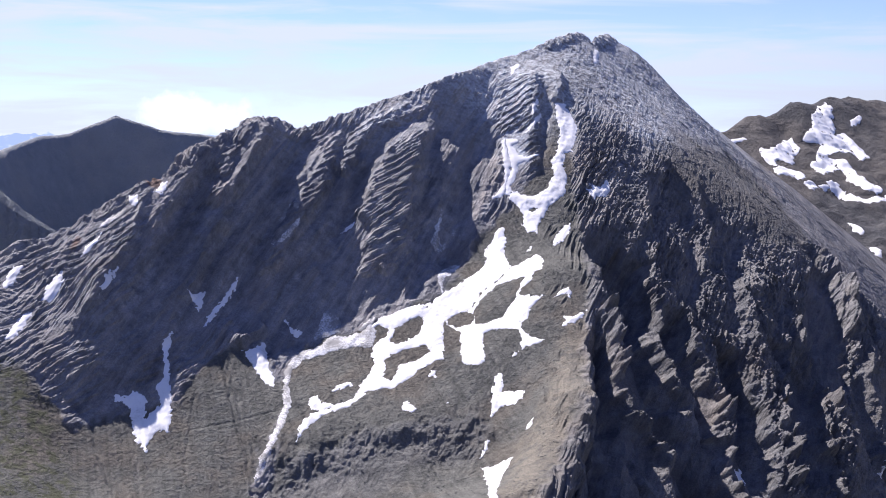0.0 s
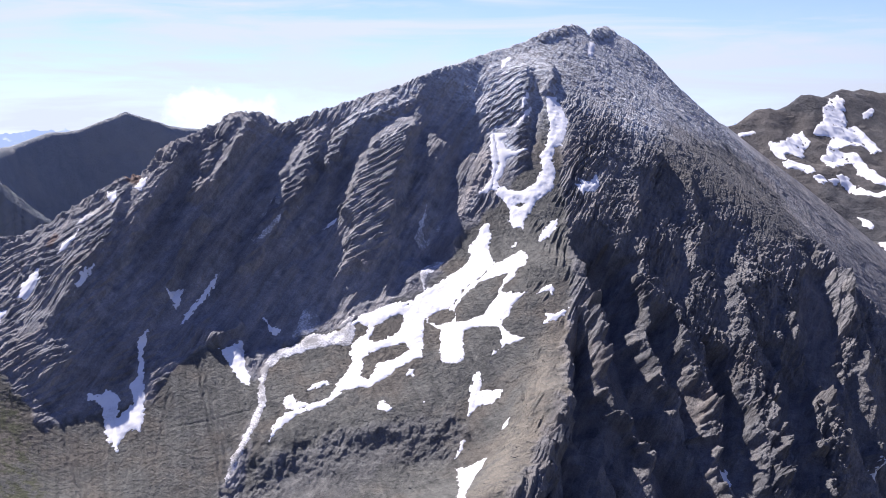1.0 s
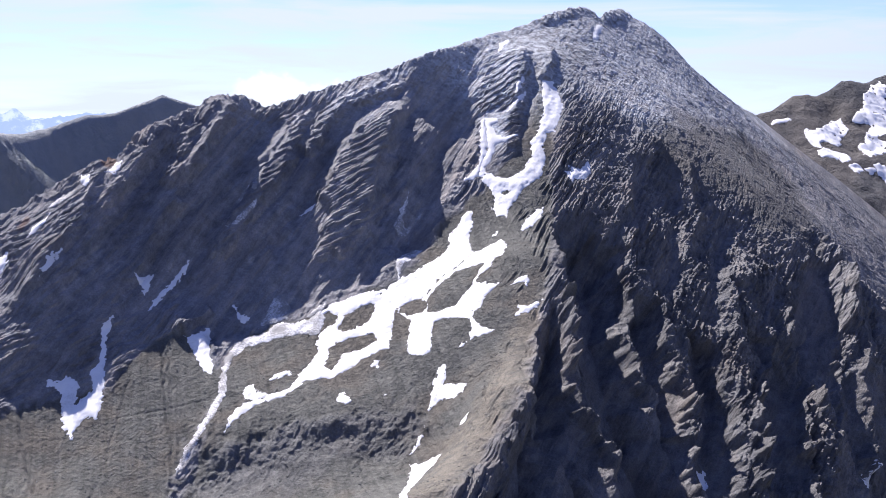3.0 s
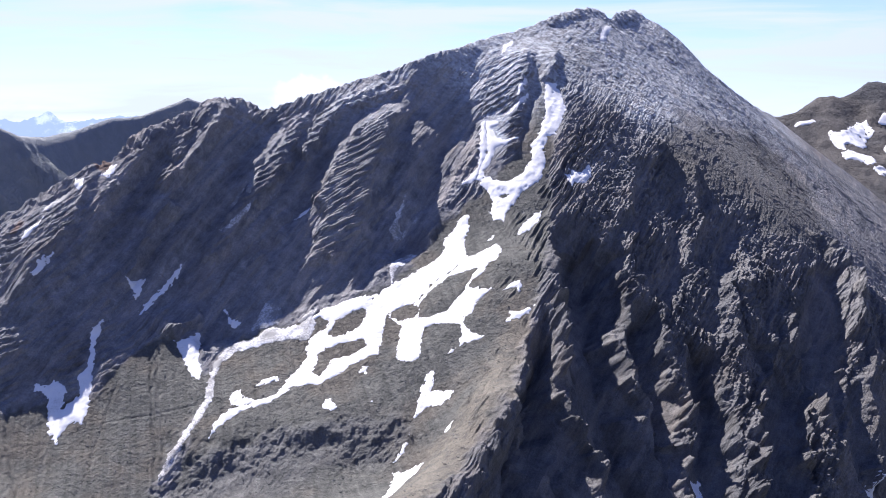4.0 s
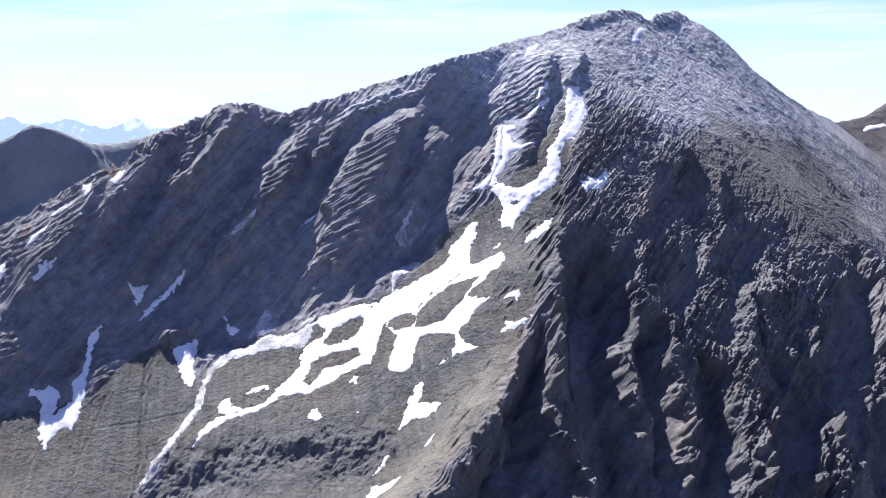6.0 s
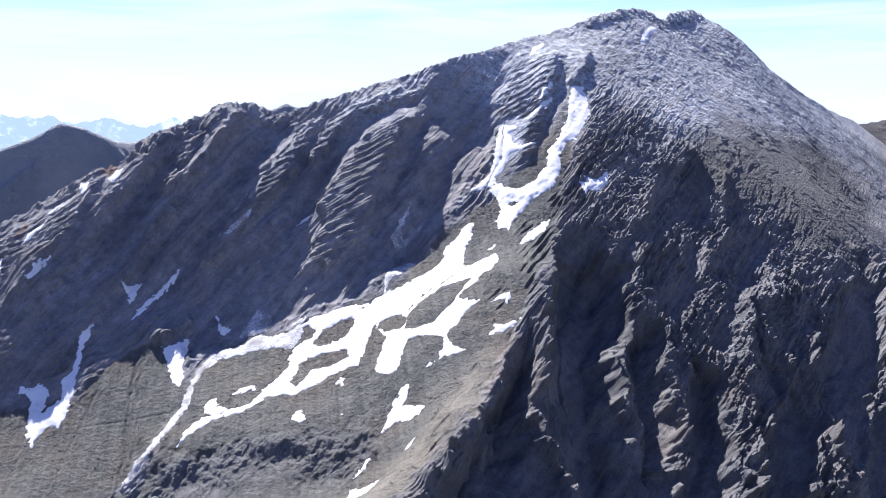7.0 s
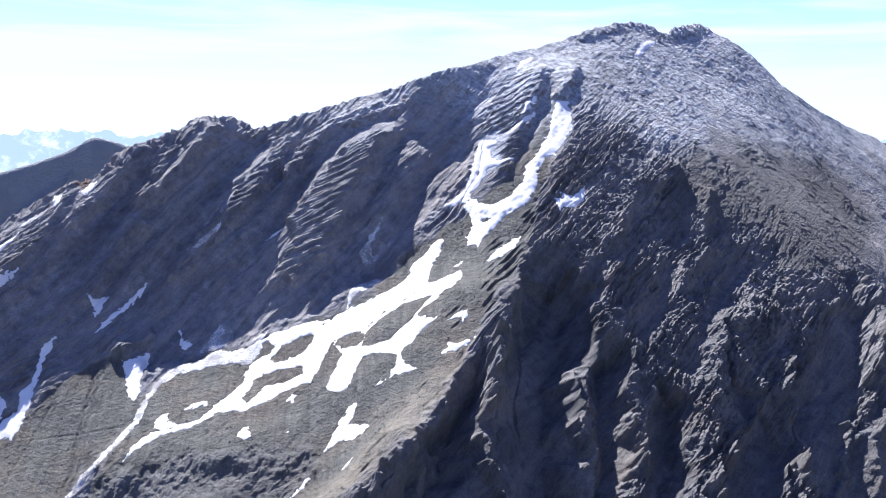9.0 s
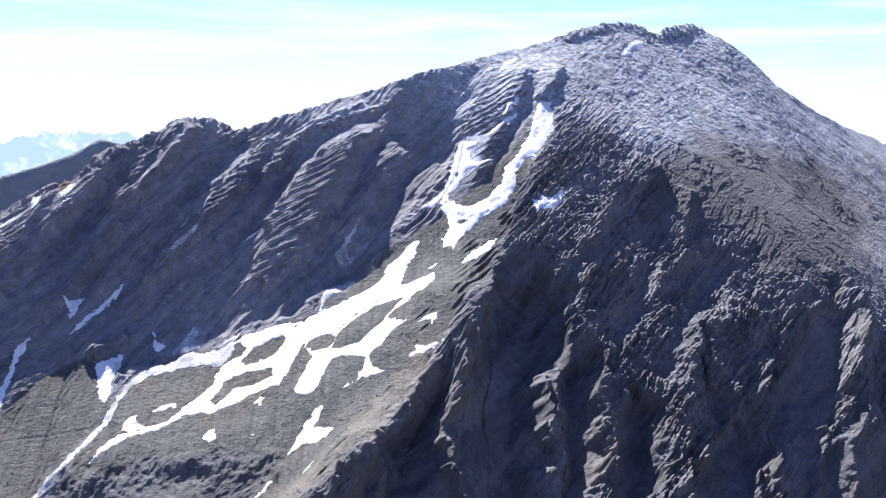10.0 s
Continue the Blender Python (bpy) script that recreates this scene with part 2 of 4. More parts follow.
     [[(-210.5, 844.5), (-209.5, 848.5), (-205, 855.5), (-201, 858), (-203, 851), (-205.5, 845)]],
     []),
    ("snow_patch", "white snow patch lodged on the banded rock",
     [[(-226, 834), (-226.5, 840), (-220, 839), (-219, 833.5)]],
     []),
    ("snow_patch", "thin snow remnant on the shaded wall, its shade painted dirty grey",
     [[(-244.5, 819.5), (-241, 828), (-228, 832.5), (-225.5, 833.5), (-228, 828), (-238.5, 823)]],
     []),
    ("snow_patch", "white snow patch lodged on the banded rock",
     [[(-250.5, 801), (-249.5, 806.5), (-244.5, 810), (-241, 816), (-241, 809), (-245.5, 802.5)]],
     []),
    ("snow_patch", "white snow patch lodged on the banded rock",
     [[(-228.5, 780), (-227.5, 787), (-223.5, 793.5), (-223.5, 788.5), (-225, 779.5), (-228, 772), (-229.5, 771.5)]],
     []),
    ("snow_patch", "white snow patch lodged on the banded rock",
     [[(-271, 779.5), (-271.5, 787), (-267.5, 792.5), (-262.5, 795), (-259, 788.5), (-262, 782.5), (-265, 778)]],
     []),
    ("snow_patch", "white snow patch lodged on the banded rock",
     [[(-285, 744), (-284, 756), (-280.5, 768), (-274.5, 771.5), (-276, 760.5), (-279.5, 748.5)]],
     []),
    ("snow_patch", "bluish snow patch in the shade of the wall",
     [[(-300, 784), (-300.5, 794), (-296, 801.5), (-292, 802.5), (-293.5, 790.5), (-297, 782)]],
     []),
    ("snow_patch", "narrow dirty streak of snow along a rock rib",
     [[(-125.5, 843), (-115, 853.5), (-106, 862), (-107, 857.5), (-115.5, 847.5)]],
     []),
    ("snow_patch", "white snow patch lodged on the banded rock",
     [[(-77, 862), (-70.5, 867.5), (-64.5, 871), (-67.5, 864)]],
     []),
    ("snow_patch", "snow in the notch between the two tops",
     [[(143, 1118), (149.5, 1160), (157, 1176.5), (149.5, 1124.5)]],
     []),
    ("snow_patch", "bluish snow patch in the shade of the wall",
     [[(318, 828), (323.5, 843), (325.5, 839), (325, 830.5), (321, 827.5)]],
     []),
    ("snow_patch", "bluish snow patch in the shade of the wall",
     [[(200.5, 756.5), (209, 765.5), (209.5, 755), (207, 749.5), (205.5, 752.5)]],
     []),
]

# ---- land forms ----
def lattice(ix, iy, seed):
    """A repeatable random value in 0..1 for whole numbers ix, iy."""
    h = (ix.astype(np.int64) * 374761393 + iy.astype(np.int64) * 668265263 + seed * 974634541) & 0xFFFFFFFF
    h = ((h ^ (h >> 13)) * 1274126177) & 0xFFFFFFFF
    h = ((h ^ (h >> 16)) * 2246822519) & 0xFFFFFFFF
    return ((h ^ (h >> 15)) & 0xFFFFFF) / float(0xFFFFFF)


def vnoise(x, y, seed=0):
    """Smooth value noise, -1..1."""
    ix, iy = np.floor(x), np.floor(y)
    fx, fy = x - ix, y - iy
    fx, fy = fx * fx * fx * (fx * (fx * 6 - 15) + 10), fy * fy * fy * (fy * (fy * 6 - 15) + 10)
    a, b = lattice(ix, iy, seed), lattice(ix + 1, iy, seed)
    c, d = lattice(ix, iy + 1, seed), lattice(ix + 1, iy + 1, seed)
    return 2 * ((a * (1 - fx) + b * fx) * (1 - fy) + (c * (1 - fx) + d * fx) * fy) - 1


def fbm(x, y, octaves, seed=0, gain=0.5):
    total, amp = 0.0, 1.0
    for k in range(octaves):
        c, s = math.cos(0.7 * k), math.sin(0.7 * k)
        total = total + amp * vnoise(c * x - s * y, s * x + c * y, seed + 31 * k)
        amp, x, y = amp * gain, x * 2.03, y * 2.03
    return total


def ridged(x, y, octaves, seed=0, gain=0.55):
    total, amp = 0.0, 1.0
    for k in range(octaves):
        total = total + amp * (1 - 2 * np.abs(vnoise(x, y, seed + 17 * k)))
        amp, x, y = amp * gain, x * 2.1 + 3.7, y * 2.1 - 1.3
    return total


def smooth(a, b, v):
    t = np.clip((v - a) / (b - a), 0, 1)
    return t * t * (3 - 2 * t)


def beside(x, y, corners, near):
    """Which of the flat arrays' places lie within near metres of the box round the corners."""
    (x0, y0), (x1, y1) = np.min(corners, 0) - near, np.max(corners, 0) + near
    return np.flatnonzero((x > x0) & (x < x1) & (y > y0) & (y < y1))


def away(x, y, line, near=45.0):
    """Distance in plan from a line of (x, y) corners (past near metres: far), the fraction of the way along it, and the side (minus: to the left of one looking up the slope)."""
    shape = np.shape(x)
    x, y = np.ravel(x), np.ravel(y)
    dist, along, hand = np.full(x.size, 1e6), np.zeros(x.size), np.zeros(x.size)
    pick = beside(x, y, [c[:2] for c in line], near)
    x, y = x[pick], y[pick]
    best, where, side = np.full(x.size, 1e6), np.zeros(x.size), np.zeros(x.size)
    n = len(line) - 1
    for k in range(n):
        (ax, ay), (bx, by) = line[k][:2], line[k + 1][:2]
        dx, dy = bx - ax, by - ay
        t = np.clip(((x - ax) * dx + (y - ay) * dy) / (dx * dx + dy * dy), 0, 1)
        d = np.hypot(x - ax - t * dx, y - ay - t * dy)
        closer = d < best
        where = np.where(closer, (k + t) / n, where)
        side = np.where(closer, dx * (y - ay) - dy * (x - ax), side)
        best = np.minimum(best, d)
    dist[pick], along[pick], hand[pick] = best, where, side
    return dist.reshape(shape), along.reshape(shape), hand.reshape(shape)


def inside(x, y, ring, near=40.0):
    """Signed distance in plan to a closed outline, positive inside, no lower than -near."""
    shape = np.shape(x)
    x, y = np.ravel(x), np.ravel(y)
    out = np.full(x.size, -near)
    pick = beside(x, y, ring, near)
    x, y = x[pick], y[pick]
    d = away(x, y, list(ring) + [ring[0]])[0]
    odd = np.zeros(x.size, bool)
    for (ax, ay), (bx, by) in zip(ring, list(ring[1:]) + [ring[0]]):
        if ay != by:
            odd ^= ((ay > y) != (by > y)) & (x < (bx - ax) * (y - ay) / (by - ay) + ax)
    out[pick] = np.maximum(np.where(odd, d, -d), -near)
    return out.reshape(shape)


# the lines that give the mountain its shape: crests, ledges, slope breaks and gully beds, as (x, y, z)
CREST = [(-420, 790, 300), (-330, 806, 334), (-284, 822, 334), (-266, 829, 344), (-249, 836, 354), (-231, 843, 365), (-217, 851, 374), (-205, 861, 378),
         (-197, 868, 387), (-181, 884, 401), (-164, 900, 412), (-155, 908, 419), (-134, 926, 423), (-123, 932, 416), (-117, 936, 413),
         (-107, 941, 417), (-83, 954, 426), (-45, 976, 439), (-24, 992, 447), (10, 1017, 462), (44, 1059, 476), (68, 1087, 484),
         (94, 1116, 497), (126, 1150, 509), (148, 1214, 512), (157, 1239, 507), (164, 1257, 516), (184, 1305, 523)]
CREST_FAR = [(206, 1315, 513), (232, 1327, 496), (259, 1340, 469), (298, 1384, 443), (348, 1480, 422), (430, 1640, 400), (560, 1760, 360)]
HIGH_LEDGE = [(-257, 782, 301), (-246, 806, 332), (-204, 823, 339), (-168, 856, 361), (-104, 885, 374), (-74, 921, 395), (-16, 938, 410), (2, 967, 414), (35, 1020, 447), (79, 1049, 467)]
MID_LEDGE = [(-253, 770, 288), (-230, 774, 303), (-219, 803, 323), (-173, 806, 297), (-150, 819, 307), (-113, 814, 287), (-27, 858, 328), (-32, 892, 364)]
WALL_FOOT = [(-259, 744, 270), (-223, 743, 262), (-206, 756, 271), (-183, 775, 275), (-153, 795, 281), (-127, 783, 265), (-113, 764, 250), (-78, 796, 269), (-38, 805, 277), (4, 866, 320)]
TALUS = [(-242, 700, 229), (-220, 731, 241), (-193, 699, 213), (-154, 742, 243), (-158, 701, 215), (-92, 704, 216), (-63, 754, 247), (-19, 753, 248)]
TALUS_FOOT = [(-235, 652, 211), (-215, 679, 206), (-189, 683, 202), (-149, 688, 208), (-114, 683, 201), (-61, 679, 201), (-52, 684, 209), (-44, 692, 215), (-4, 658, 201), (11, 670, 206), (31, 675, 210)]
CIRQUE = [(97, 1019, 437), (106, 985, 409), (64, 962, 395), (45, 938, 375), (62, 888, 335), (46, 887, 336), (73, 839, 317), (24, 796, 279), (36, 762, 262), (68, 768, 271), (53, 730, 245), (-18, 722, 234), (43, 696, 224)]
SPUR = [(126, 934, 365), (107, 827, 314), (102, 790, 290), (99, 745, 262), (101, 725, 252), (94, 696, 252), (85, 672, 238), (78, 651, 227), (53, 607, 220)]
SPUR_SIDE = [(154, 895, 322), (122, 843, 302), (118, 774, 274), (112, 707, 226), (93, 642, 210)]
GULLY = [(186, 985, 377), (164, 925, 343), (182, 844, 263), (189, 826, 247), (196, 796, 220), (133, 719, 216)]
FACE_HIGH = [(150, 1061, 442), (159, 1010, 409), (219, 1038, 391), (193, 962, 349), (252, 997, 347), (191, 1204, 469), (238, 1189, 430), (257, 1235, 433)]
FACE_MID = [(192, 901, 308), (235, 901, 286), (276, 952, 300), (290, 954, 300), (298, 1003, 327), (325, 971, 284), (339, 971, 286), (279, 920, 266), (322, 912, 240)]
FACE_LOW = [(223, 850, 250), (264, 879, 253), (224, 808, 215), (278, 850, 214), (318, 866, 203), (343, 908, 231), (378, 1007, 251), (292, 835, 206), (233, 777, 187), (264, 800, 182), (320, 832, 157)]
FLANK = [(308, 1207, 379), (344, 1290, 381), (322, 1125, 340), (332, 1093, 330), (349, 1201, 348), (369, 1134, 310), (400, 1339, 343), (431, 1331, 318), (450, 1287, 292)]
LINES = [CREST[1:], CREST_FAR[:5], HIGH_LEDGE, MID_LEDGE, WALL_FOOT, TALUS, TALUS_FOOT, CIRQUE, SPUR, SPUR_SIDE, GULLY, FACE_HIGH, FACE_MID, FACE_LOW, FLANK]


def thin_plate(lines, stiff=0.004):
    """A smooth sheet through the lines, like a thin plate bent over them."""
    pts = np.array([p for line in lines for p in line], float)
    xy, n = pts[:, :2] / 100, len(pts)

    def bend(r2):
        return 0.5 * r2 * np.log(np.maximum(r2, 1e-12))

    m = np.zeros((n + 3, n + 3))
    m[:n, :n] = bend(((xy[:, None] - xy[None]) ** 2).sum(-1)) + stiff * np.eye(n)
    m[:n, n], m[n, :n], m[:n, n + 1:], m[n + 1:, :n] = 1, 1, xy, xy.T
    w = np.linalg.solve(m, np.r_[pts[:, 2], 0, 0, 0])

    def sheet(x, y):
        x, y = np.asarray(x, float), np.asarray(y, float)
        z = w[n] + w[n + 1] * x / 100 + w[n + 2] * y / 100
        for k in range(n):
            z = z + w[k] * bend((x / 100 - xy[k, 0]) ** 2 + (y / 100 - xy[k, 1]) ** 2)
        return z
    return sheet


SHEET = thin_plate(LINES)
CREST_ALL = np.array(CREST + CREST_FAR, float)


def plain_height(x, y):
    """The bare form of the mountain: the sheet in front of the crest, a plain fall behind it and outwards."""
    cx, cy = np.clip(x, -300, 455), np.clip(y, 605, 1500)
    z = SHEET(cx, cy) - 0.62 * (cx - x).clip(0) - 0.8 * (x - cx).clip(0) - 0.6 * (cy - y).clip(0)
    yc = np.interp(x, CREST_ALL[:, 0], CREST_ALL[:, 1])
    zc = np.interp(x, CREST_ALL[:, 0], CREST_ALL[:, 2])
    run = np.interp(x, [-420, 100, 125, 185, 210, 600], [0.85, 0.7, 0.45, 0.5, 0.8, 0.6])
    zb = zc - run * (y - yc)
    return np.minimum(z, zb)


# regions in plan
TALUS_RING = [(-420, 640), (-330, 700), (-262, 730), (-233, 708), (-219, 718), (-200, 726), (-174, 733), (-164, 748), (-153, 770), (-138, 780), (-126, 775), (-111, 759), (-104, 765), (-99, 733), (-112, 694), (-110, 640), (-105, 560), (-420, 560)]
CIRQUE_RING = [(-103, 724), (-106, 765), (-97, 788), (-57, 802), (-21, 820), (1, 832), (15, 860), (29, 883), (47, 905), (60, 925), (80, 955), (96, 1015), (112, 1008), (104, 930), (107, 919), (104, 882), (104, 814), (101, 792), (92, 754), (90, 694), (82, 685), (66, 646), (56, 606), (20, 560), (-105, 560), (-106, 672)]
TAN_RING = [(84, 800), (100, 790), (94, 754), (94, 694), (86, 685), (70, 646), (60, 602), (50, 540), (10, 540), (24, 613), (44, 682), (62, 720)]
CONE_RING = [(187, 1016), (216, 1058), (296, 1228), (342, 1177), (335, 1060), (318, 989), (272, 965), (254, 993), (196, 968)]
BLUFF_RING = [(-105, 672), (-87, 697), (-49, 709), (-15, 712), (22, 721), (29, 708), (21, 689), (-24, 682), (-34, 663), (-60, 640)]
STEP_RING = [(-112, 672), (-104, 690), (-79, 708), (-51, 710), (-29, 705), (-1, 708), (23, 716), (60, 700), (60, 560), (-112, 560)]
GULLY_RINGS = [[(63, 922), (70, 905), (80, 903), (96, 930), (106, 975), (112, 1010), (100, 1022), (92, 1015), (94, 975), (86, 945), (78, 938), (66, 934)], [(60, 930), (54, 960), (56, 980), (68, 978), (64, 955), (66, 938)]]
GREEN_RING = [(-420, 760), (-300, 735), (-262, 732), (-240, 706), (-226, 690), (-205, 655), (-200, 560), (-420, 560)]
# ribs standing out of the faces: line in plan from its head down, height, half width on either side
RIBS = [
    ([(111, 805), (119, 781), (116, 747), (127, 726), (139, 711), (146, 680)], 8, 9, 6),
    ([(155, 832), (158, 820), (165, 796), (178, 774), (188, 745), (196, 715)], 7, 5, 4),
    ([(150, 905), (165, 877), (185, 851), (195, 814), (200, 800), (194, 775), (200, 735)], 2.5, 13, 8),
    ([(262, 945), (258, 937), (232, 872), (236, 836), (227, 792), (232, 772), (224, 740)], 9, 24, 17),
    ([(310, 1010), (328, 992), (334, 960), (332, 931), (338, 912), (328, 885), (330, 850)], 12, 10, 16),
    ([(276, 925), (277, 885), (288, 856), (287, 823), (288, 800)], 9, 11, 7),
    ([(268, 812), (271, 797), (263, 770), (262, 740)], 8, 10, 6),
    ([(300, 840), (312, 815), (318, 780)], 6, 9, 6),
    ([(196, 1010), (184, 987), (163, 922), (158, 883)], 5, 16, 6),
    ([(215, 1010), (214, 950), (208, 905)], 5, 14, 6),
    ([(-2, 1000), (-11, 980), (-15, 938), (-24, 902), (-32, 866), (-50, 834)], 3, 18, 10),
    ([(-25, 978), (-31, 971), (-54, 945), (-67, 924), (-76, 900)], 3.5, 13, 8),
    ([(-80, 940), (-89, 914), (-95, 879), (-111, 856), (-124, 832)], 3.5, 15, 8),
    ([(-134, 922), (-150, 880), (-163, 850), (-184, 791), (-196, 748)], 9, 15, 7),
    ([(-178, 884), (-200, 840), (-221, 767)], 6, 16, 6),
    ([(-212, 850), (-230, 780), (-250, 746)], 6, 16, 6),
    ([(-122, 800), (-138, 785), (-146, 776)], 6, 14, 7),
    ([(84, 1055), (78, 1010), (76, 965), (80, 930)], 4, 24, 7),
    ([(110, 1070), (100, 1035), (101, 1022)], 4, 14, 7),
    ([(-98, 688), (-70, 702), (-40, 712), (-5, 716), (24, 722)], 2.6, 12, 26),
    ([(107, 925), (108, 883), (110, 817), (108, 800), (97, 760), (93, 723), (91, 689), (77, 659), (61, 607), (45, 550)], 3, 26, 4.5),
]
# gullies cut into the faces: line in plan, depth, half width
GULLIES = [
    ([(104, 785), (104, 736), (110, 707), (123, 680), (132, 650)], 16, 9), ([(106, 705), (100, 672), (92, 640), (76, 590), (58, 540)], 15, 11), ([(122, 905), (128, 865), (133, 815), (140, 775), (152, 748), (169, 705)], 19, 22),
    ([(134, 890), (146, 850), (149, 820), (154, 790), (162, 760), (180, 712)], 16, 15), ([(168, 862), (175, 825), (184, 788), (186, 726)], 13, 12), ([(211, 850), (212, 808), (207, 735)], 9, 12),
    ([(302, 960), (303, 921), (277, 865), (251, 800), (245, 750)], 7, 12), ([(354, 950), (318, 870), (300, 803), (290, 750)], 4, 11),
    ([(178, 980), (167, 921), (144, 875)], 5, 7), ([(201, 932), (186, 870)], 4, 8), ([(246, 973), (229, 912), (218, 864)], 5, 9),
    ([(-2, 965), (-12, 901), (-16, 856), (-20, 830)], 5, 9), ([(-59, 918), (-70, 878), (-89, 845)], 5, 10), ([(-111, 918), (-126, 864), (-148, 808)], 4, 11),
    ([(40, 985), (26, 946), (12, 901), (0, 860)], 5, 16), ([(92, 1040), (88, 990), (86, 950)], 3, 6),
]
CUTS = [([(-147, 772), (-133, 731), (-111, 660), (-100, 600)], 0.6, 0.9), ([(-143, 770), (-128, 731), (-108, 665)], 0.4, 0.9), ([(-220, 717), (-208, 693), (-187, 659)], 0.9, 1.2),
        ([(-160, 750), (-158, 700), (-150, 640)], 0.35, 1.1), ([(-190, 726), (-183, 690), (-170, 640)], 0.3, 1.1), ([(-165, 712), (-130, 722), (-105, 732)], 0.25, 0.8)]


# steep hollows of the faces that the light passes over: outline in plan, depth
HOLLOWS = [
    ([(114, 872), (138, 893), (156, 870), (157, 841), (165, 837), (167, 817), (179, 794), (183, 774), (195, 770), (199, 720), (70, 596), (79, 648), (93, 676), (104, 764), (120, 789), (115, 816)], 9),
    ([(136, 886), (160, 889), (155, 862), (164, 840), (175, 860), (181, 858), (183, 825), (190, 811), (197, 805), (192, 773), (183, 764), (171, 798), (150, 825)], 7),
    ([(171, 963), (185, 980), (192, 967), (187, 931), (176, 925), (168, 942)], 1.6),
    ([(194, 889), (211, 928), (235, 975), (269, 989), (272, 956), (250, 939), (240, 899), (214, 904), (199, 878)], 1.4),
    ([(236, 899), (245, 897), (244, 874), (257, 868), (252, 846), (245, 855), (239, 874)], 6),
    ([(282, 909), (295, 941), (314, 980), (335, 984), (323, 950), (327, 930), (318, 907), (314, 885), (307, 851), (294, 823), (280, 855), (277, 877)], 6.5),
    ([(196, 828), (206, 850), (215, 844), (218, 820), (224, 795), (222, 740), (190, 740), (201, 798)], 8),
    ([(252, 846), (258, 864), (271, 860), (282, 857), (283, 827), (270, 780), (240, 770), (248, 829)], 4.5),
    ([(344, 906), (350, 940), (360, 880), (330, 820), (305, 830), (319, 883), (337, 899)], 3),
]
# the shaded wall and the buttresses that stand out of it into the light
WALL_RING = [(-165, 886), (-134, 914), (-117, 924), (-83, 941), (-45, 962), (-10, 981), (26, 1014), (46, 1022), (50, 985), (46, 950), (30, 905), (5, 864), (-38, 812), (-78, 803), (-113, 776), (-150, 794), (-183, 776), (-206, 757), (-222, 748), (-213, 790), (-203, 830), (-190, 858)]
LIT_RINGS = [
    [(-36, 930), (-15, 942), (-17, 916), (-23, 907), (-25, 893), (-25, 880), (-26, 856), (-39, 843), (-59, 836), (-56, 852), (-55, 863), (-59, 871), (-64, 877), (-58, 888), (-53, 903), (-44, 921)],
    [(-81, 944), (-84, 915), (-89, 891), (-94, 877), (-104, 858), (-115, 844), (-122, 832), (-129, 831), (-128, 845), (-113, 863), (-105, 882), (-96, 909), (-102, 930)],
    [(-5, 1003), (-19, 970), (-37, 949), (-55, 942), (-67, 925), (-75, 901), (-82, 905), (-78, 929), (-68, 949), (-50, 961), (-30, 985)],
    [(-174, 893), (-161, 892), (-161, 873), (-166, 854), (-173, 855), (-171, 873)],
]
# slabs of rock that stand up out of the hollows: line in plan, height, half width
SLABS = [
    ([(111, 792), (115, 776), (117, 760), (116, 742)], 13, 6), ([(112, 736), (119, 727), (129, 722), (137, 712), (142, 700)], 10, 3), ([(87, 682), (80, 659), (71, 630)], 8, 3.6), ([(80, 640), (80, 610)], 10, 3.6),
    ([(159, 828), (162, 800), (172, 775)], 6, 2.4), ([(195, 800), (199, 788), (200, 780)], 9, 2.6), ([(281, 840), (272, 806)], 8, 4), ([(264, 884), (250, 840), (230, 796), (224, 770)], 6, 5),
    ([(237, 800), (232, 768), (230, 745)], 12, 4), ([(272, 815), (272, 787), (268, 765)], 12, 4), ([(328, 856), (323, 834)], 12, 4), ([(338, 978), (329, 935), (325, 900)], 7, 5), ([(291, 860), (283, 829)], 10, 4),
]


def lit_wall(x, y):
    """How far a place lies on the shaded wall, and on a buttress in the light, 0..1 each."""
    wob = 2.2 * vnoise(x / 7, y / 7, 177) + 1.2 * vnoise(x / 2.6, y / 2.6, 178)
    return smooth(-4, 6, inside(x, y, WALL_RING) + 1.5 * wob), smooth(-3.5, 3, np.max([inside(x, y, r) for r in LIT_RINGS], 0) + 1.4 * wob)


def regions(x, y):
    """How far a place belongs to the loose and the bare ground, 0..1 each."""
    wob = 4 * vnoise(x / 9, y / 9, 77) + 2 * vnoise(x / 3.5, y / 3.5, 78)
    talus = smooth(-3, 3, inside(x, y, TALUS_RING) + wob)
    cirque = smooth(-3, 4, inside(x, y, CIRQUE_RING) + 0.7 * wob)
    tan = smooth(-6, 14, inside(x, y, TAN_RING) + wob)
    cone = smooth(-14, 16, inside(x, y, CONE_RING) + 1.5 * wob)
    bluff = smooth(-4, 5, inside(x, y, BLUFF_RING) + wob)
    green = smooth(-6, 10, inside(x, y, GREEN_RING) + wob)
    return talus, cirque, tan, cone, bluff, green


def saw(q):
    """Ledge profile, -0.5..0.5: a long tread and a short broken edge."""
    f = q - np.floor(q)
    return np.where(f < 0.72, f / 0.72, (1 - f) / 0.28) - 0.5


SNOW_RINGS = [r for field in SNOW_FIELDS for r in field[2]]


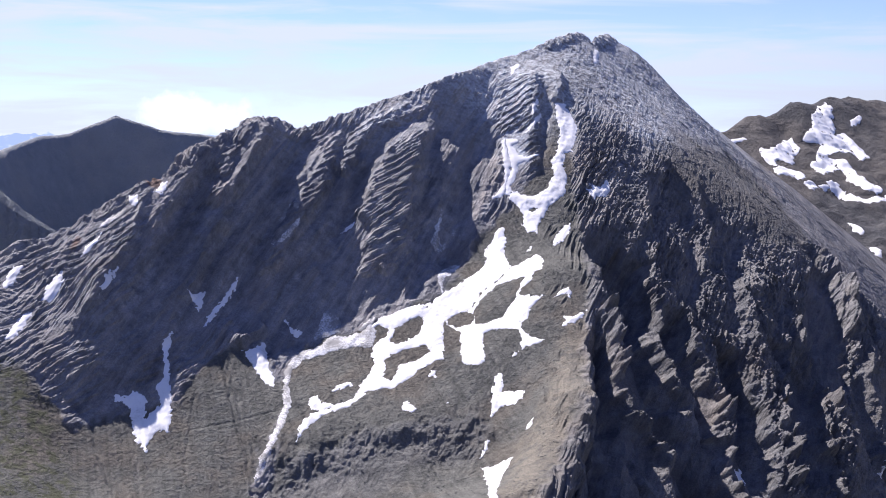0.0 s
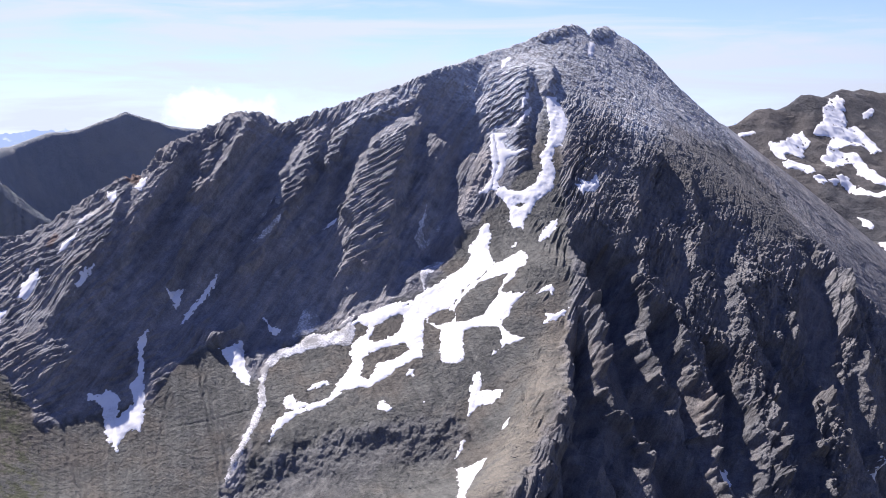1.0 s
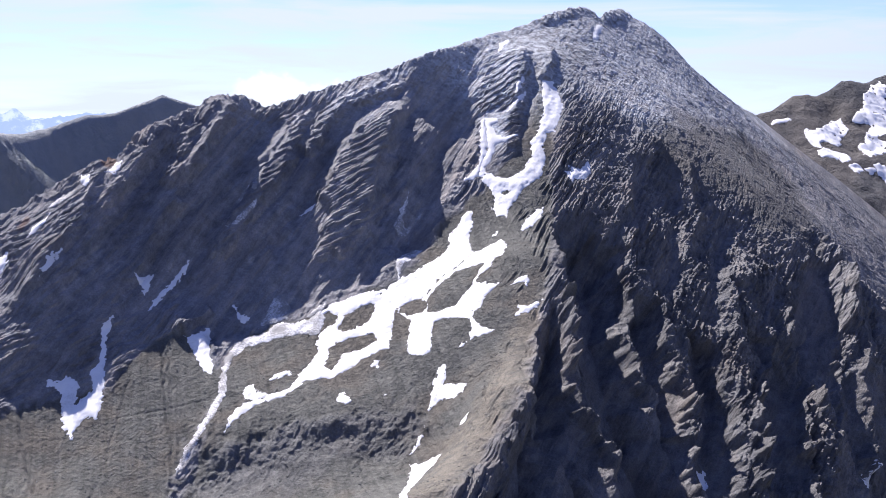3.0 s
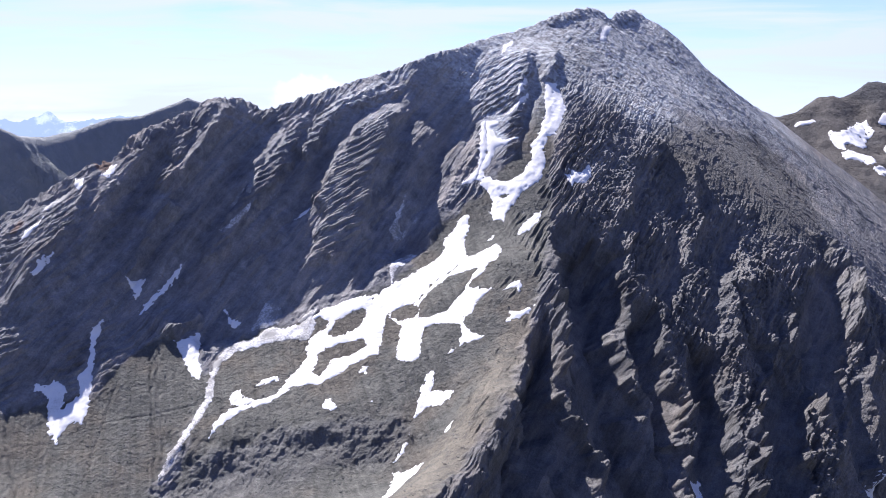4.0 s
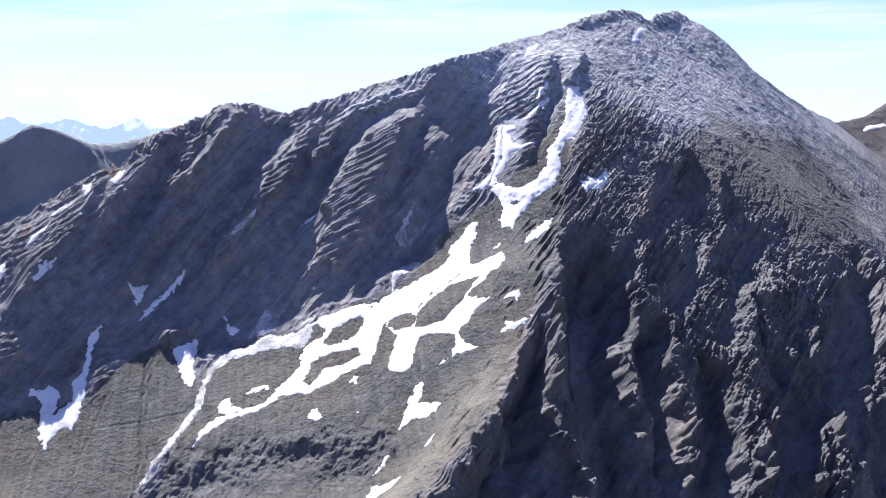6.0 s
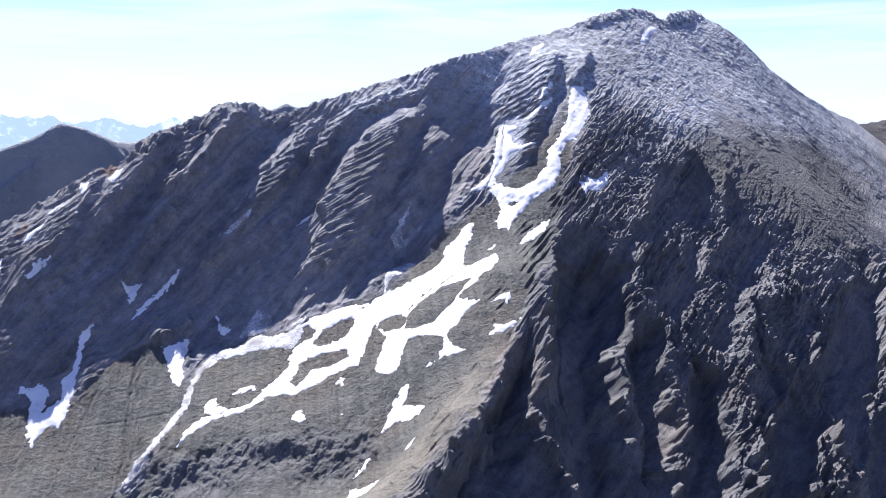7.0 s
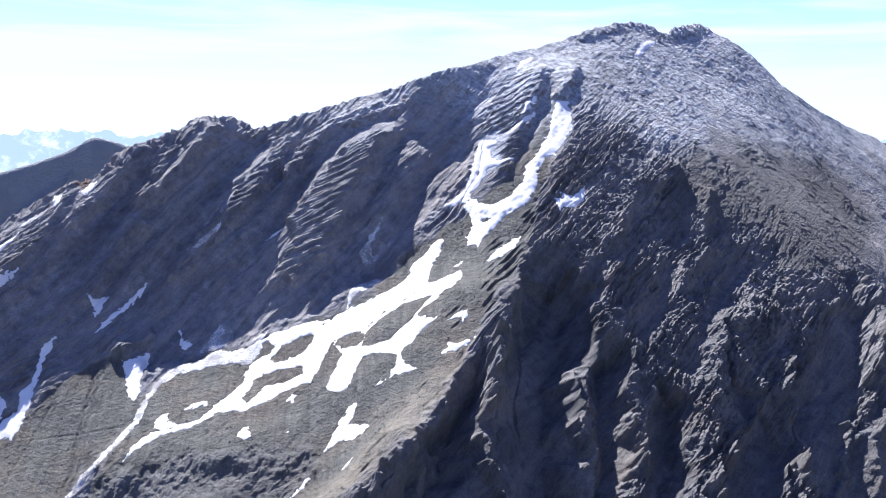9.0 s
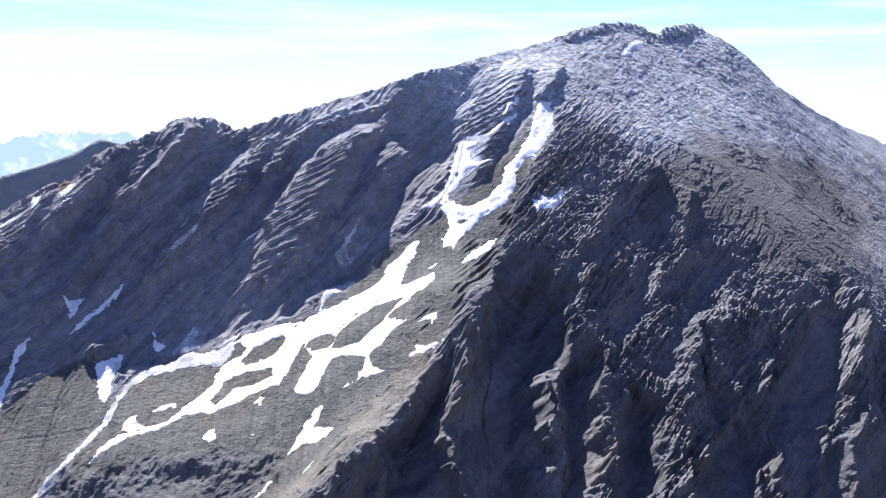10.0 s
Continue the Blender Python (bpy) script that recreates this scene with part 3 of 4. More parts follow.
def snow_cover(x, y):
    """1 where old snow has levelled the rock beneath it."""
    shape = np.shape(x)
    fx, fy = np.ravel(x), np.ravel(y)
    cover = np.zeros(fx.size)
    for ring in SNOW_RINGS:
        (x0, y0), (x1, y1) = np.min(ring, 0) - 3, np.max(ring, 0) + 3
        k = np.flatnonzero((fx > x0) & (fx < x1) & (fy > y0) & (fy < y1))
        if k.size:
            cover[k] = np.maximum(cover[k], smooth(-2.5, 0.3, inside(fx[k], fy[k], ring)))
    return cover.reshape(shape)


# the bare form and its outward direction, kept on a 3 m table
TX, TY = np.arange(-1000, 1100, 3.0), np.arange(140, 2200, 3.0)


def tabulate():
    gx, gy = np.meshgrid(TX, TY)
    z = plain_height(gx, gy)
    soft = z.copy()
    for _ in range(6):
        p = np.pad(soft, 1, mode="edge")
        soft = (p[1:-1, 1:-1] * 2 + p[:-2, 1:-1] + p[2:, 1:-1] + p[1:-1, :-2] + p[1:-1, 2:]) / 6
    near = p = soft.copy()
    for _ in range(10):
        p = np.pad(near, 1, mode="edge")
        near = (p[1:-1, 1:-1] * 2 + p[:-2, 1:-1] + p[2:, 1:-1] + p[1:-1, :-2] + p[1:-1, 2:]) / 6
    gy_, gx_ = np.gradient(near, 3.0)
    size = np.sqrt(1 + gx_ ** 2 + gy_ ** 2)
    return z, -gx_ / size, -gy_ / size, 1 / size


TABLE = tabulate()


def cubic(table, x, y):
    """Catmull-Rom reading of a table."""
    u, v = np.clip((x - TX[0]) / 3, 1.001, len(TX) - 3.001), np.clip((y - TY[0]) / 3, 1.001, len(TY) - 3.001)
    iu, iv = np.floor(u).astype(int), np.floor(v).astype(int)
    fu, fv = u - iu, v - iv

    def weights(f):
        return (-0.5 * f + f * f - 0.5 * f ** 3, 1 - 2.5 * f * f + 1.5 * f ** 3, 0.5 * f + 2 * f * f - 1.5 * f ** 3, -0.5 * f * f + 0.5 * f ** 3)

    wu, wv, out = weights(fu), weights(fv), 0.0
    for b in range(4):
        for a in range(4):
            out = out + wv[b] * wu[a] * table[iv + b - 1, iu + a - 1]
    return out


def linear(table, x, y):
    u, v = np.clip((x - TX[0]) / 3, 0, len(TX) - 1.001), np.clip((y - TY[0]) / 3, 0, len(TY) - 1.001)
    iu, iv = np.floor(u).astype(int), np.floor(v).astype(int)
    fu, fv = u - iu, v - iv
    return (table[iv, iu] * (1 - fu) + table[iv, iu + 1] * fu) * (1 - fv) + (table[iv + 1, iu] * (1 - fu) + table[iv + 1, iu + 1] * fu) * fv


def relief(x, y, z, masks):
    """How far the real ground stands out of the bare form: ribs, beds, ledges and broken rock."""
    talus, cirque, tan, cone, bluff, green = masks
    loose = np.clip(talus + cirque * (1 - 0.2 * bluff), 0, 1)
    high = smooth(960, 1060, y)
    bed = smooth(-7, -1, np.max([inside(x, y, r) for r in GULLY_RINGS], 0))
    rock = (1 - loose) * (1 - 0.75 * cone) * (1 - 0.9 * high) * (1 - 0.9 * bed) * (1 - 0.85 * snow_cover(x, y)) * smooth(1500, 1400, y) * smooth(530, 430, x) * smooth(-430, -300, x)
    v = 0.72 * (y + z)                              # run up the slope
    rx, rv = 0.83 * x + 0.56 * v, 0.83 * v - 0.56 * x
    out = np.zeros(np.shape(x))
    wx, wy = x + 2.6 * fbm(x / 14, v / 14, 3, 5), y + 2.6 * fbm(x / 14, v / 14, 3, 9)
    bare = 0.15 + 0.85 * (1 - loose)
    for line, tall, left, right in RIBS:
        d, s, side = away(wx, wy, line)
        out = out + bare * tall * np.maximum(0, 1 - d / np.where(side < 0, left, right)) * smooth(0, 0.12, s) * (1 - (0.85 if line[0][0] < 90 else 0.6) * smooth(0.5 if line[0][0] < 90 else 0.85, 1, s))
    sunk = np.zeros(np.shape(x))
    for line, deep, half in GULLIES:
        d, s, _ = away(wx, wy, line)
        cut = np.maximum(0, 1 - d / half) * smooth(0, 0.12, s)
        out, sunk = out - bare * deep * cut, np.maximum(sunk, smooth(0.1, 0.6, cut))
    wall, lit = lit_wall(x, y)
    jag = 1.8 * vnoise(x / 6, v / 9, 181) + 0.9 * vnoise(x / 2.2, v / 3, 182)
    low = np.zeros(np.shape(x))
    for ring, deep in HOLLOWS:
        low = np.maximum(low, deep * smooth(-1.5, 3.5, inside(wx, wy, ring) + jag))
    hollow = smooth(1, 4, low)
    out = out - bare * low + wall * (1.1 * lit - 2.0 * (1 - lit)) * (1 - loose)
    hollow = hollow * smooth(6, 26, away(x, y, [(110, 830), (104, 780), (98, 740), (90, 700), (78, 655), (60, 606)])[0])
    rock = rock * (1 - 0.72 * hollow) * (1 - 0.78 * wall * (1 - lit))
    for line, tall, half in SLABS:
        d, s, _ = away(wx + 0.5 * jag, wy, line)
        top = np.clip(1.25 - 1.25 * d / half, 0, 1) * smooth(0, 0.1, s) * smooth(1, 0.8, s)
        broken = np.clip(0.75 + 0.9 * vnoise(x / 5, v / 7, 183), 0.2, 1.15)
        out, rock = out + bare * top * (tall * broken + 1.6 * saw((0.87 * x - 0.49 * z) / 3.4 + 0.4 * vnoise(x / 9, v / 9, 184)) + 0.7 * saw((0.87 * x - 0.49 * z) / 1.5)), np.maximum(rock, 0.8 * bare * top)
    d, s, _ = away(wx, wy, CREST)
    out = out + 2.6 * np.maximum(0, 1 - d / 11) + (0.4 + 0.9 * smooth(-40, -110, x) * smooth(-330, -230, x)) * smooth(9, 2, d) * (ridged(x / 7 + y / 13, y / 9, 2, 88) - 0.45) + 0.9 * smooth(1080, 1140, y) * smooth(1420, 1330, y) * smooth(12, 3, d) * (ridged(x / 5 + y / 16, y / 12, 3, 89) - 0.2)
    rock = rock * (1 - 0.3 * smooth(18, 5, d))
    for line, deep, half in CUTS:
        d, s, _ = away(x + 1.2 * vnoise(x / 6, y / 6, 3) + 3.5 * vnoise(x / 60, y / 27, 4), y, line)
        out = out - deep * np.exp(-(d / half) ** 2) * smooth(0, 0.1, s) + 0.3 * deep * np.exp(-((d - 2.2 * half) / half) ** 2)
    rock = rock * (1 - 0.55 * sunk)
    # bedding that rises steeply to +x, cut by the faces into slanting ledges
    q = 0.87 * x - 0.05 * y - 0.49 * z + 2.5 * fbm(x / 45, v / 45, 2, 21)
    run = 0.5 * x + 0.86 * v
    right = smooth(95, 130, x)
    q = q + right * (1.3 * fbm(x / 10, v / 13, 3, 22) + 0.5 * vnoise(x / 3, v / 3, 23))
    patchy = np.clip(0.6 + 0.3 * right + (0.9 - 0.3 * right) * fbm(run / 42, q / 13, 3, 41), 0.08, 1.6)
    patchy = (patchy * (1 - wall * lit) + 0.35 * wall * lit) * (1 - 0.9 * smooth(-1.5, 1.5, inside(x, y, LIT_RINGS[0])))
    patchy = patchy * (1 - 0.5 * smooth(-165, -195, x + 0.35 * (y - 850)))
    out = out + rock * patchy * (
        (1.4 - 0.5 * right) * saw(q / 14.3 + 0.25 * vnoise(run / 50, q / 40, 51))
        + (1.4 + 0.1 * right) * saw(q / 5.6 + 0.4 * vnoise(run / 24, q / 14, 52)) + (0.9 + 0.5 * right) * saw(q / 2.45 + 0.5 * vnoise(run / 14, q / 7, 53)))
    out = out + wall * (1 - lit) * (1 - loose) * (1.3 * saw(q / 17 + 0.35 * vnoise(run / 40, q / 30, 151)) + 0.45 * saw(q / 5.2 + 0.4 * vnoise(run / 24, q / 14, 152)) + 1.6 * fbm(x / 22, v / 34, 3, 153))
    # shelves lying flatter, seen on the big buttress and the summit slabs
    flat = smooth(24, 10, away(x, y, [(70, 1060), (62, 990), (66, 935)])[0])
    q2 = 0.45 * x - 0.9 * z + 1.5 * vnoise(x / 20, v / 20, 54)
    out = out + rock * np.clip(flat, 0, 1) * (2.6 * saw(q2 / 5.1 + 0.35 * vnoise(x / 9, v / 9, 55)) + 1.3 * saw(q2 / 2.1 + 0.4 * vnoise(x / 7, v / 7, 56)))
    shelf = smooth(-3, 2.5, inside(x, y, LIT_RINGS[0]) + 2.2 * fbm(x / 8, v / 8, 2, 179)) * (1 - 0.7 * snow_cover(x, y))
    west = smooth(-165, -195, x + 0.35 * (y - 850)) * rock
    out = out + west * np.clip(0.7 + 0.8 * fbm(x / 15, v / 25, 2, 158), 0, 1.4) * (1.3 * saw(q2 / 5.3 + 0.3 * vnoise(x / 12, v / 12, 159)) + 0.6 * saw(q2 / 2.2 + 0.3 * vnoise(x / 9, v / 9, 160)))
    out = out + wall * lit * (1 - shelf) * (1 - snow_cover(x, y)) * (1.2 * saw(q2 / 4.9 + 0.3 * vnoise(x / 12, v / 12, 155)) + 0.5 * saw(q2 / 2.1 + 0.3 * vnoise(x / 9, v / 9, 156)))
    out = out + shelf * (1.7 * np.clip(0.8 + 0.8 * vnoise(x / 8, v / 14, 157), 0.2, 1.4) * saw(q2 / 5.9 + 0.4 * vnoise(x / 11, v / 12, 55)) + 0.7 * saw(q2 / 2.3 + 0.3 * vnoise(x / 9, v / 9, 56)) + 0.15 * ridged(x / 3, v / 3, 2, 58))
    # slanting outcrops that break through the edge of the spur
    crag = smooth(30, 8, away(x, y, [(104, 900), (106, 817), (100, 770), (90, 723), (84, 680)])[0] + 9 * fbm(x / 14, v / 14, 3, 58)) * (1 - snow_cover(x, y)) * loose
    out = out + crag * np.clip(0.2 + 1.6 * fbm(run / 20, q / 8, 2, 59), 0, 1.2) * (1.8 * saw(q / 4.6 + 0.3 * vnoise(run / 12, q / 6, 57)) + 0.8 * saw(q / 1.9))
    # runnels down the fall line on the wide face
    th = np.arctan2(x - 150, 1420 - y)
    out = out + right * rock * 0.8 * (ridged(th * 24 + 0.3 * vnoise(x / 25, v / 25, 60), v / 130, 3, 61) - 0.3) + (0.3 * cone + 0.42 * high * smooth(1500, 1400, y) * np.clip(0.4 + fbm(x / 17, v / 25, 3, 64), 0, 1.2)) * right * ridged(th * 80 + 1.8 * fbm(x / 16, v / 24, 4, 63, 0.6), v / 45, 3, 62) + high * (1 - 0.9 * cone) * smooth(1500, 1400, y) * (0.2 * ridged(rx / 4.5, rv / 6, 3, 65) + 0.4 * fbm(rx / 11, rv / 14, 2, 66))
    # broken rock at all sizes
    out = out + rock * (1.3 * fbm(x / 24, v / 24, 2, 71) + (0.3 + 0.6 * right) * ridged(rx / 8, rv / 10, 2, 72) + (0.24 + 0.6 * right) * ridged(x / 3.1 + v / 9, v / 4.4, 2, 73) + 0.35 * right * ridged(rx / 2.0, rv / 5.2, 2, 75) + (0.2 + 0.12 * right) * vnoise(rx / 1.5, rv / 1.7, 74))
    # the rock step below the hollow: a bulging lip, a steep broken front and an apron of stones
    du = inside(wx, wy + 7 * fbm(x / 16, v / 40, 4, 86, 0.6), STEP_RING)
    span = smooth(48, 22, x) * smooth(-128, -100, x)
    step = span * (1.2 * smooth(-34, -2, du) - 3.4 * smooth(-7, 15, du) + 2.2 * smooth(13, 55, du) + 1.3 * smooth(-20, -2, du) * smooth(45, 20, du) * fbm(x / 18, v / 18, 3, 187) + smooth(-8, 2, du) * smooth(30, 14, du) * (0.4 * ridged(x / 7 + v / 22 + 0.4 * vnoise(x / 9, v / 9, 87), v / 20, 3, 85) + 0.5 * fbm(x / 3, v / 3, 2, 88)))
    # loose ground: soft hummocks and stones
    out = out + loose * (0.6 * fbm(rx / 18, rv / 22, 3, 81) + 0.12 * fbm(rx / 2.6, rv / 2.6, 2, 82) + 0.07 * ridged(rx / 1.7, rv / 2.3, 2, 83) + cirque * 0.22 * ridged(run / 26, q / 9, 3, 84)) + step
    return out


def surface(x, y, lift=0.0):
    """The place on the mountain over the plan point (x, y), lifted outwards, and the regions there."""
    z, nx, ny, nz = cubic(TABLE[0], x, y), *(linear(t, x, y) for t in TABLE[1:])
    masks = regions(x, y)
    out = relief(x, y, z, masks) + lift
    return x + nx * out, y + ny * out, z + nz * out, masks


# the mountains beyond: crest lines of (x, y, z) with mean slopes to the front and back
def far_form(crest, front, back, depth, seed, bowls=(), folds=0.06):
    line = np.array(crest, float)
    reach = (line[:, 0].min() - depth, line[:, 0].max() + depth, line[:, 1].min() - depth, line[:, 1].max() + 0.6 * depth)

    def rise(gx, gy):
        z = np.full(np.shape(gx), -1e9)
        for k in range(len(line) - 1):
            a, b = line[k], line[k + 1]
            d2 = b[:2] - a[:2]
            t = np.clip(((gx - a[0]) * d2[0] + (gy - a[1]) * d2[1]) / (d2 @ d2), 0, 1)
            dist = np.hypot(gx - a[0] - t * d2[0], gy - a[1] - t * d2[1])
            side = (gx - a[0]) * d2[1] - (gy - a[1]) * d2[0]
            dd = (np.hypot(dist, 9) - 9) * (1 + folds * ridged(gx / 130, gy / 130, 3, seed))
            z = np.maximum(z, a[2] + t * (b[2] - a[2]) - np.where(side > 0, front, back) * dd * (1.15 - 0.35 * smooth(0, depth, dist)))
        z = z + 7 + 60 * folds * fbm(gx / 70, gy / 70, 3, seed + 5) + 26 * folds * ridged(gx / 24 + gy / 50, gy / 36, 4, seed + 6) - 1.5
        for bx, by, br, bd in bowls:
            z = z - bd * np.exp(-((gx - bx) ** 2 + (gy - by) ** 2) / br ** 2)
        return z
    return reach, rise


DARK_FORM = far_form([(-1500, 1500, 250), (-1150, 1640, 300), (-970, 1752, 356), (-934, 1776, 368), (-897, 1802, 385), (-850, 1829, 414), (-825, 1850, 407), (-794, 1900, 383), (-798, 2000, 382), (-806, 2130, 391),
                       (-779, 2250, 415), (-746, 2330, 423), (-714, 2375, 441), (-670, 2392, 461), (-627, 2400, 446), (-589, 2410, 432), (-533, 2420, 425), (-400, 2440, 405), (-100, 2500, 360)], 2.4, 0.7, 700, 200, folds=0.02)
BROWN_FORM = far_form([(300, 1800, 395), (394, 1840, 410), (456, 1860, 422), (503, 1887, 445), (530, 1902, 445), (585, 1932, 471), (607, 1944, 470), (653, 1968, 482), (676, 1980, 478), (741, 2013, 477), (769, 2027, 470), (950, 2060, 430), (1300, 2050, 380)],
                      0.62, 0.7, 600, 300, [(640, 1850, 90, 16)], folds=0.075)


# ---- materials ----
def material(name):
    m = bpy.data.materials.new(name)
    m.use_nodes = True
    t = m.node_tree
    return m, t, t.nodes["Principled BSDF"]


def noise_node(t, scale, detail=5.0, rough=0.6, vector=None, stretch=None):
    n = t.nodes.new("ShaderNodeTexNoise")
    n.inputs["Scale"].default_value, n.inputs["Detail"].default_value, n.inputs["Roughness"].default_value = scale, detail, rough
    src = t.nodes.new("ShaderNodeNewGeometry").outputs["Position"]
    if stretch:
        mp = t.nodes.new("ShaderNodeMapping")
        mp.inputs["Rotation"].default_value, mp.inputs["Scale"].default_value = stretch
        t.links.new(src, mp.inputs["Vector"])
        src = mp.outputs[0]
    t.links.new(src, n.inputs["Vector"])
    return n.outputs["Fac"]


def ramp(t, fac, stops):
    r = t.nodes.new("ShaderNodeValToRGB")
    e = r.color_ramp.elements
    while len(e) < len(stops):
        e.new(0.5)
    for k, (p, c) in enumerate(stops):
        e[k].position, e[k].color = p, (*c, 1)
    t.links.new(fac, r.inputs["Fac"])
    return r.outputs["Color"]


def blend(t, fac, a, b, mode="MIX"):
    m = t.nodes.new("ShaderNodeMix")
    m.data_type, m.blend_type = "RGBA", mode
    for sock, v in ((m.inputs["Factor"], fac), (m.inputs["A"], a), (m.inputs["B"], b)):
        if hasattr(v, "links"):
            t.links.new(v, sock)
        else:
            sock.default_value = v if not isinstance(v, tuple) else (*v, 1)
    return m.outputs["Result"]


def calc(t, op, a, b=0.0, c=0.0):
    m = t.nodes.new("ShaderNodeMath")
    m.operation = op
    for sock, v in zip(m.inputs, (a, b, c)):
        if hasattr(v, "links"):
            t.links.new(v, sock)
        else:
            sock.default_value = v
    return m.outputs[0]


def limits(t, v, lo, hi):
    m = t.nodes.new("ShaderNodeMapRange")
    m.interpolation_type = "SMOOTHSTEP"
    m.inputs["From Min"].default_value, m.inputs["From Max"].default_value = lo, hi
    t.links.new(v, m.inputs["Value"])
    return m.outputs["Result"]


def attribute(t, name):
    a = t.nodes.new("ShaderNodeAttribute")
    a.attribute_name = name
    return a.outputs["Fac"]


def bump(t, bsdf, fac, strength, distance):
    b = t.nodes.new("ShaderNodeBump")
    b.inputs["Strength"].default_value, b.inputs["Distance"].default_value = strength, distance
    t.links.new(fac, b.inputs["Height"])
    t.links.new(b.outputs[0], bsdf.inputs["Normal"])


def bedding(t, across, along):
    """Coordinates that run across and along the rock beds."""
    geo = t.nodes.new("ShaderNodeNewGeometry").outputs["Position"]
    join = t.nodes.new("ShaderNodeCombineXYZ")
    for k, (axis, scale) in enumerate((((0.87, -0.05, -0.49), across), ((0.49, 0.0, 0.87), along), ((0.0, 1.0, 0.06), along))):
        d = t.nodes.new("ShaderNodeVectorMath")
        d.operation = "DOT_PRODUCT"
        d.inputs[1].default_value = axis
        t.links.new(geo, d.inputs[0])
        t.links.new(calc(t, "MULTIPLY", d.outputs["Value"], scale), join.inputs[k])
    return join.outputs[0]


def bed_noise(t, across, along, detail=4.0, rough=0.6):
    n = t.nodes.new("ShaderNodeTexNoise")
    n.inputs["Scale"].default_value, n.inputs["Detail"].default_value, n.inputs["Roughness"].default_value = 1.0, detail, rough
    t.links.new(bedding(t, across, along), n.inputs["Vector"])
    return n.outputs["Fac"]


def rock_material():
    """Schist and scree: grey loose ground, darker banded rock, tan weathered spur, thin new snow high up."""
    m, t, bsdf = material("mountain_rock")
    wide = noise_node(t, 0.02, 4)
    mid = noise_node(t, 0.13, 6, 0.65)
    fine = noise_node(t, 0.9, 5, 0.7)
    band, thin_band = bed_noise(t, 0.22, 0.018, 5), bed_noise(t, 1.1, 0.09, 4)
    rock = ramp(t, mid, [(0.3, (0.080, 0.081, 0.086)), (0.5, (0.13, 0.13, 0.134)), (0.72, (0.2, 0.199, 0.197))])
    rock = blend(t, calc(t, "MULTIPLY", limits(t, band, 0.45, 0.66), 0.8), rock, (0.168, 0.159, 0.15))
    rock = blend(t, calc(t, "MULTIPLY", limits(t, thin_band, 0.5, 0.66), 0.3), rock, (0.2, 0.193, 0.184))
    rock = blend(t, calc(t, "MULTIPLY", limits(t, wide, 0.52, 0.68), 0.4), rock, (0.142, 0.124, 0.108))
    # wall rock lightened to lift its shade, as haze would; upper face lightened less
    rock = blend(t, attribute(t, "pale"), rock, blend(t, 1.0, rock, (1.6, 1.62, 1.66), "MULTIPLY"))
    rock = blend(t, 0.75, rock, ramp(t, bed_noise(t, 0.075, 0.012, 3), [(0.36, (0.66, 0.67, 0.70)), (0.5, (1.0, 1.0, 1.0)), (0.64, (1.32, 1.27, 1.22))]), "MULTIPLY")
    rock = blend(t, limits(t, calc(t, "ADD", attribute(t, "rust"), calc(t, "MULTIPLY", mid, 0.5)), 0.55, 0.95), rock, (0.16, 0.112, 0.092))
    scree = ramp(t, mid, [(0.3, (0.075, 0.076, 0.069)), (0.55, (0.105, 0.105, 0.095)), (0.75, (0.141, 0.138, 0.124))])
    scree = blend(t, calc(t, "MULTIPLY", limits(t, wide, 0.45, 0.62), 0.75), scree, (0.116, 0.103, 0.084))
    # faint streaks where stones run down the scree
    geo = t.nodes.new("ShaderNodeNewGeometry").outputs["Position"]
    parts = t.nodes.new("ShaderNodeSeparateXYZ")
    t.links.new(geo, parts.inputs[0])
    lane = t.nodes.new("ShaderNodeCombineXYZ")
    t.links.new(calc(t, "MULTIPLY", calc(t, "ADD", parts.outputs["X"], calc(t, "MULTIPLY", parts.outputs["Y"], 0.35)), 0.33), lane.inputs[0])
    t.links.new(calc(t, "MULTIPLY", parts.outputs["Y"], 0.025), lane.inputs[1])
    streak = t.nodes.new("ShaderNodeTexNoise")
    streak.inputs["Scale"].default_value, streak.inputs["Detail"].default_value = 1.0, 6.0
    t.links.new(lane.outputs[0], streak.inputs["Vector"])
    scree = blend(t, 0.55, scree, ramp(t, streak.outputs["Fac"], [(0.3, (0.55, 0.56, 0.56)), (0.7, (1.4, 1.4, 1.38))]), "MULTIPLY")
    colour = blend(t, attribute(t, "loose"), rock, scree)
    colour = blend(t, calc(t, "MULTIPLY", attribute(t, "tan"), calc(t, "MULTIPLY", limits(t, mid, 0.25, 0.6), 0.62)), colour, (0.205, 0.18, 0.138))
    colour = blend(t, calc(t, "MULTIPLY", attribute(t, "cone"), 0.6), colour, (0.098, 0.095, 0.087))
    colour = blend(t, calc(t, "MULTIPLY", attribute(t, "green"), limits(t, mid, 0.42, 0.62)), colour, (0.06, 0.064, 0.036))
    colour = blend(t, 0.6, colour, ramp(t, fine, [(0.25, (0.4, 0.4, 0.4)), (0.75, (1.4, 1.4, 1.4))]), "MULTIPLY")
    # thin new snow caught on ledges near the top
    geo = t.nodes.new("ShaderNodeNewGeometry")
    sep = t.nodes.new("ShaderNodeSeparateXYZ")
    t.links.new(geo.outputs["Normal"], sep.inputs[0])
    catch = calc(t, "MULTIPLY", limits(t, noise_node(t, 0.22, 9, 0.75), 0.34, 0.7), limits(t, sep.outputs["Z"], 0.1, 0.55))
    dust = calc(t, "MULTIPLY", catch, attribute(t, "dust"))
    colour = blend(t, dust, colour, (0.62, 0.655, 0.675))
    t.links.new(colour, bsdf.inputs["Base Color"])
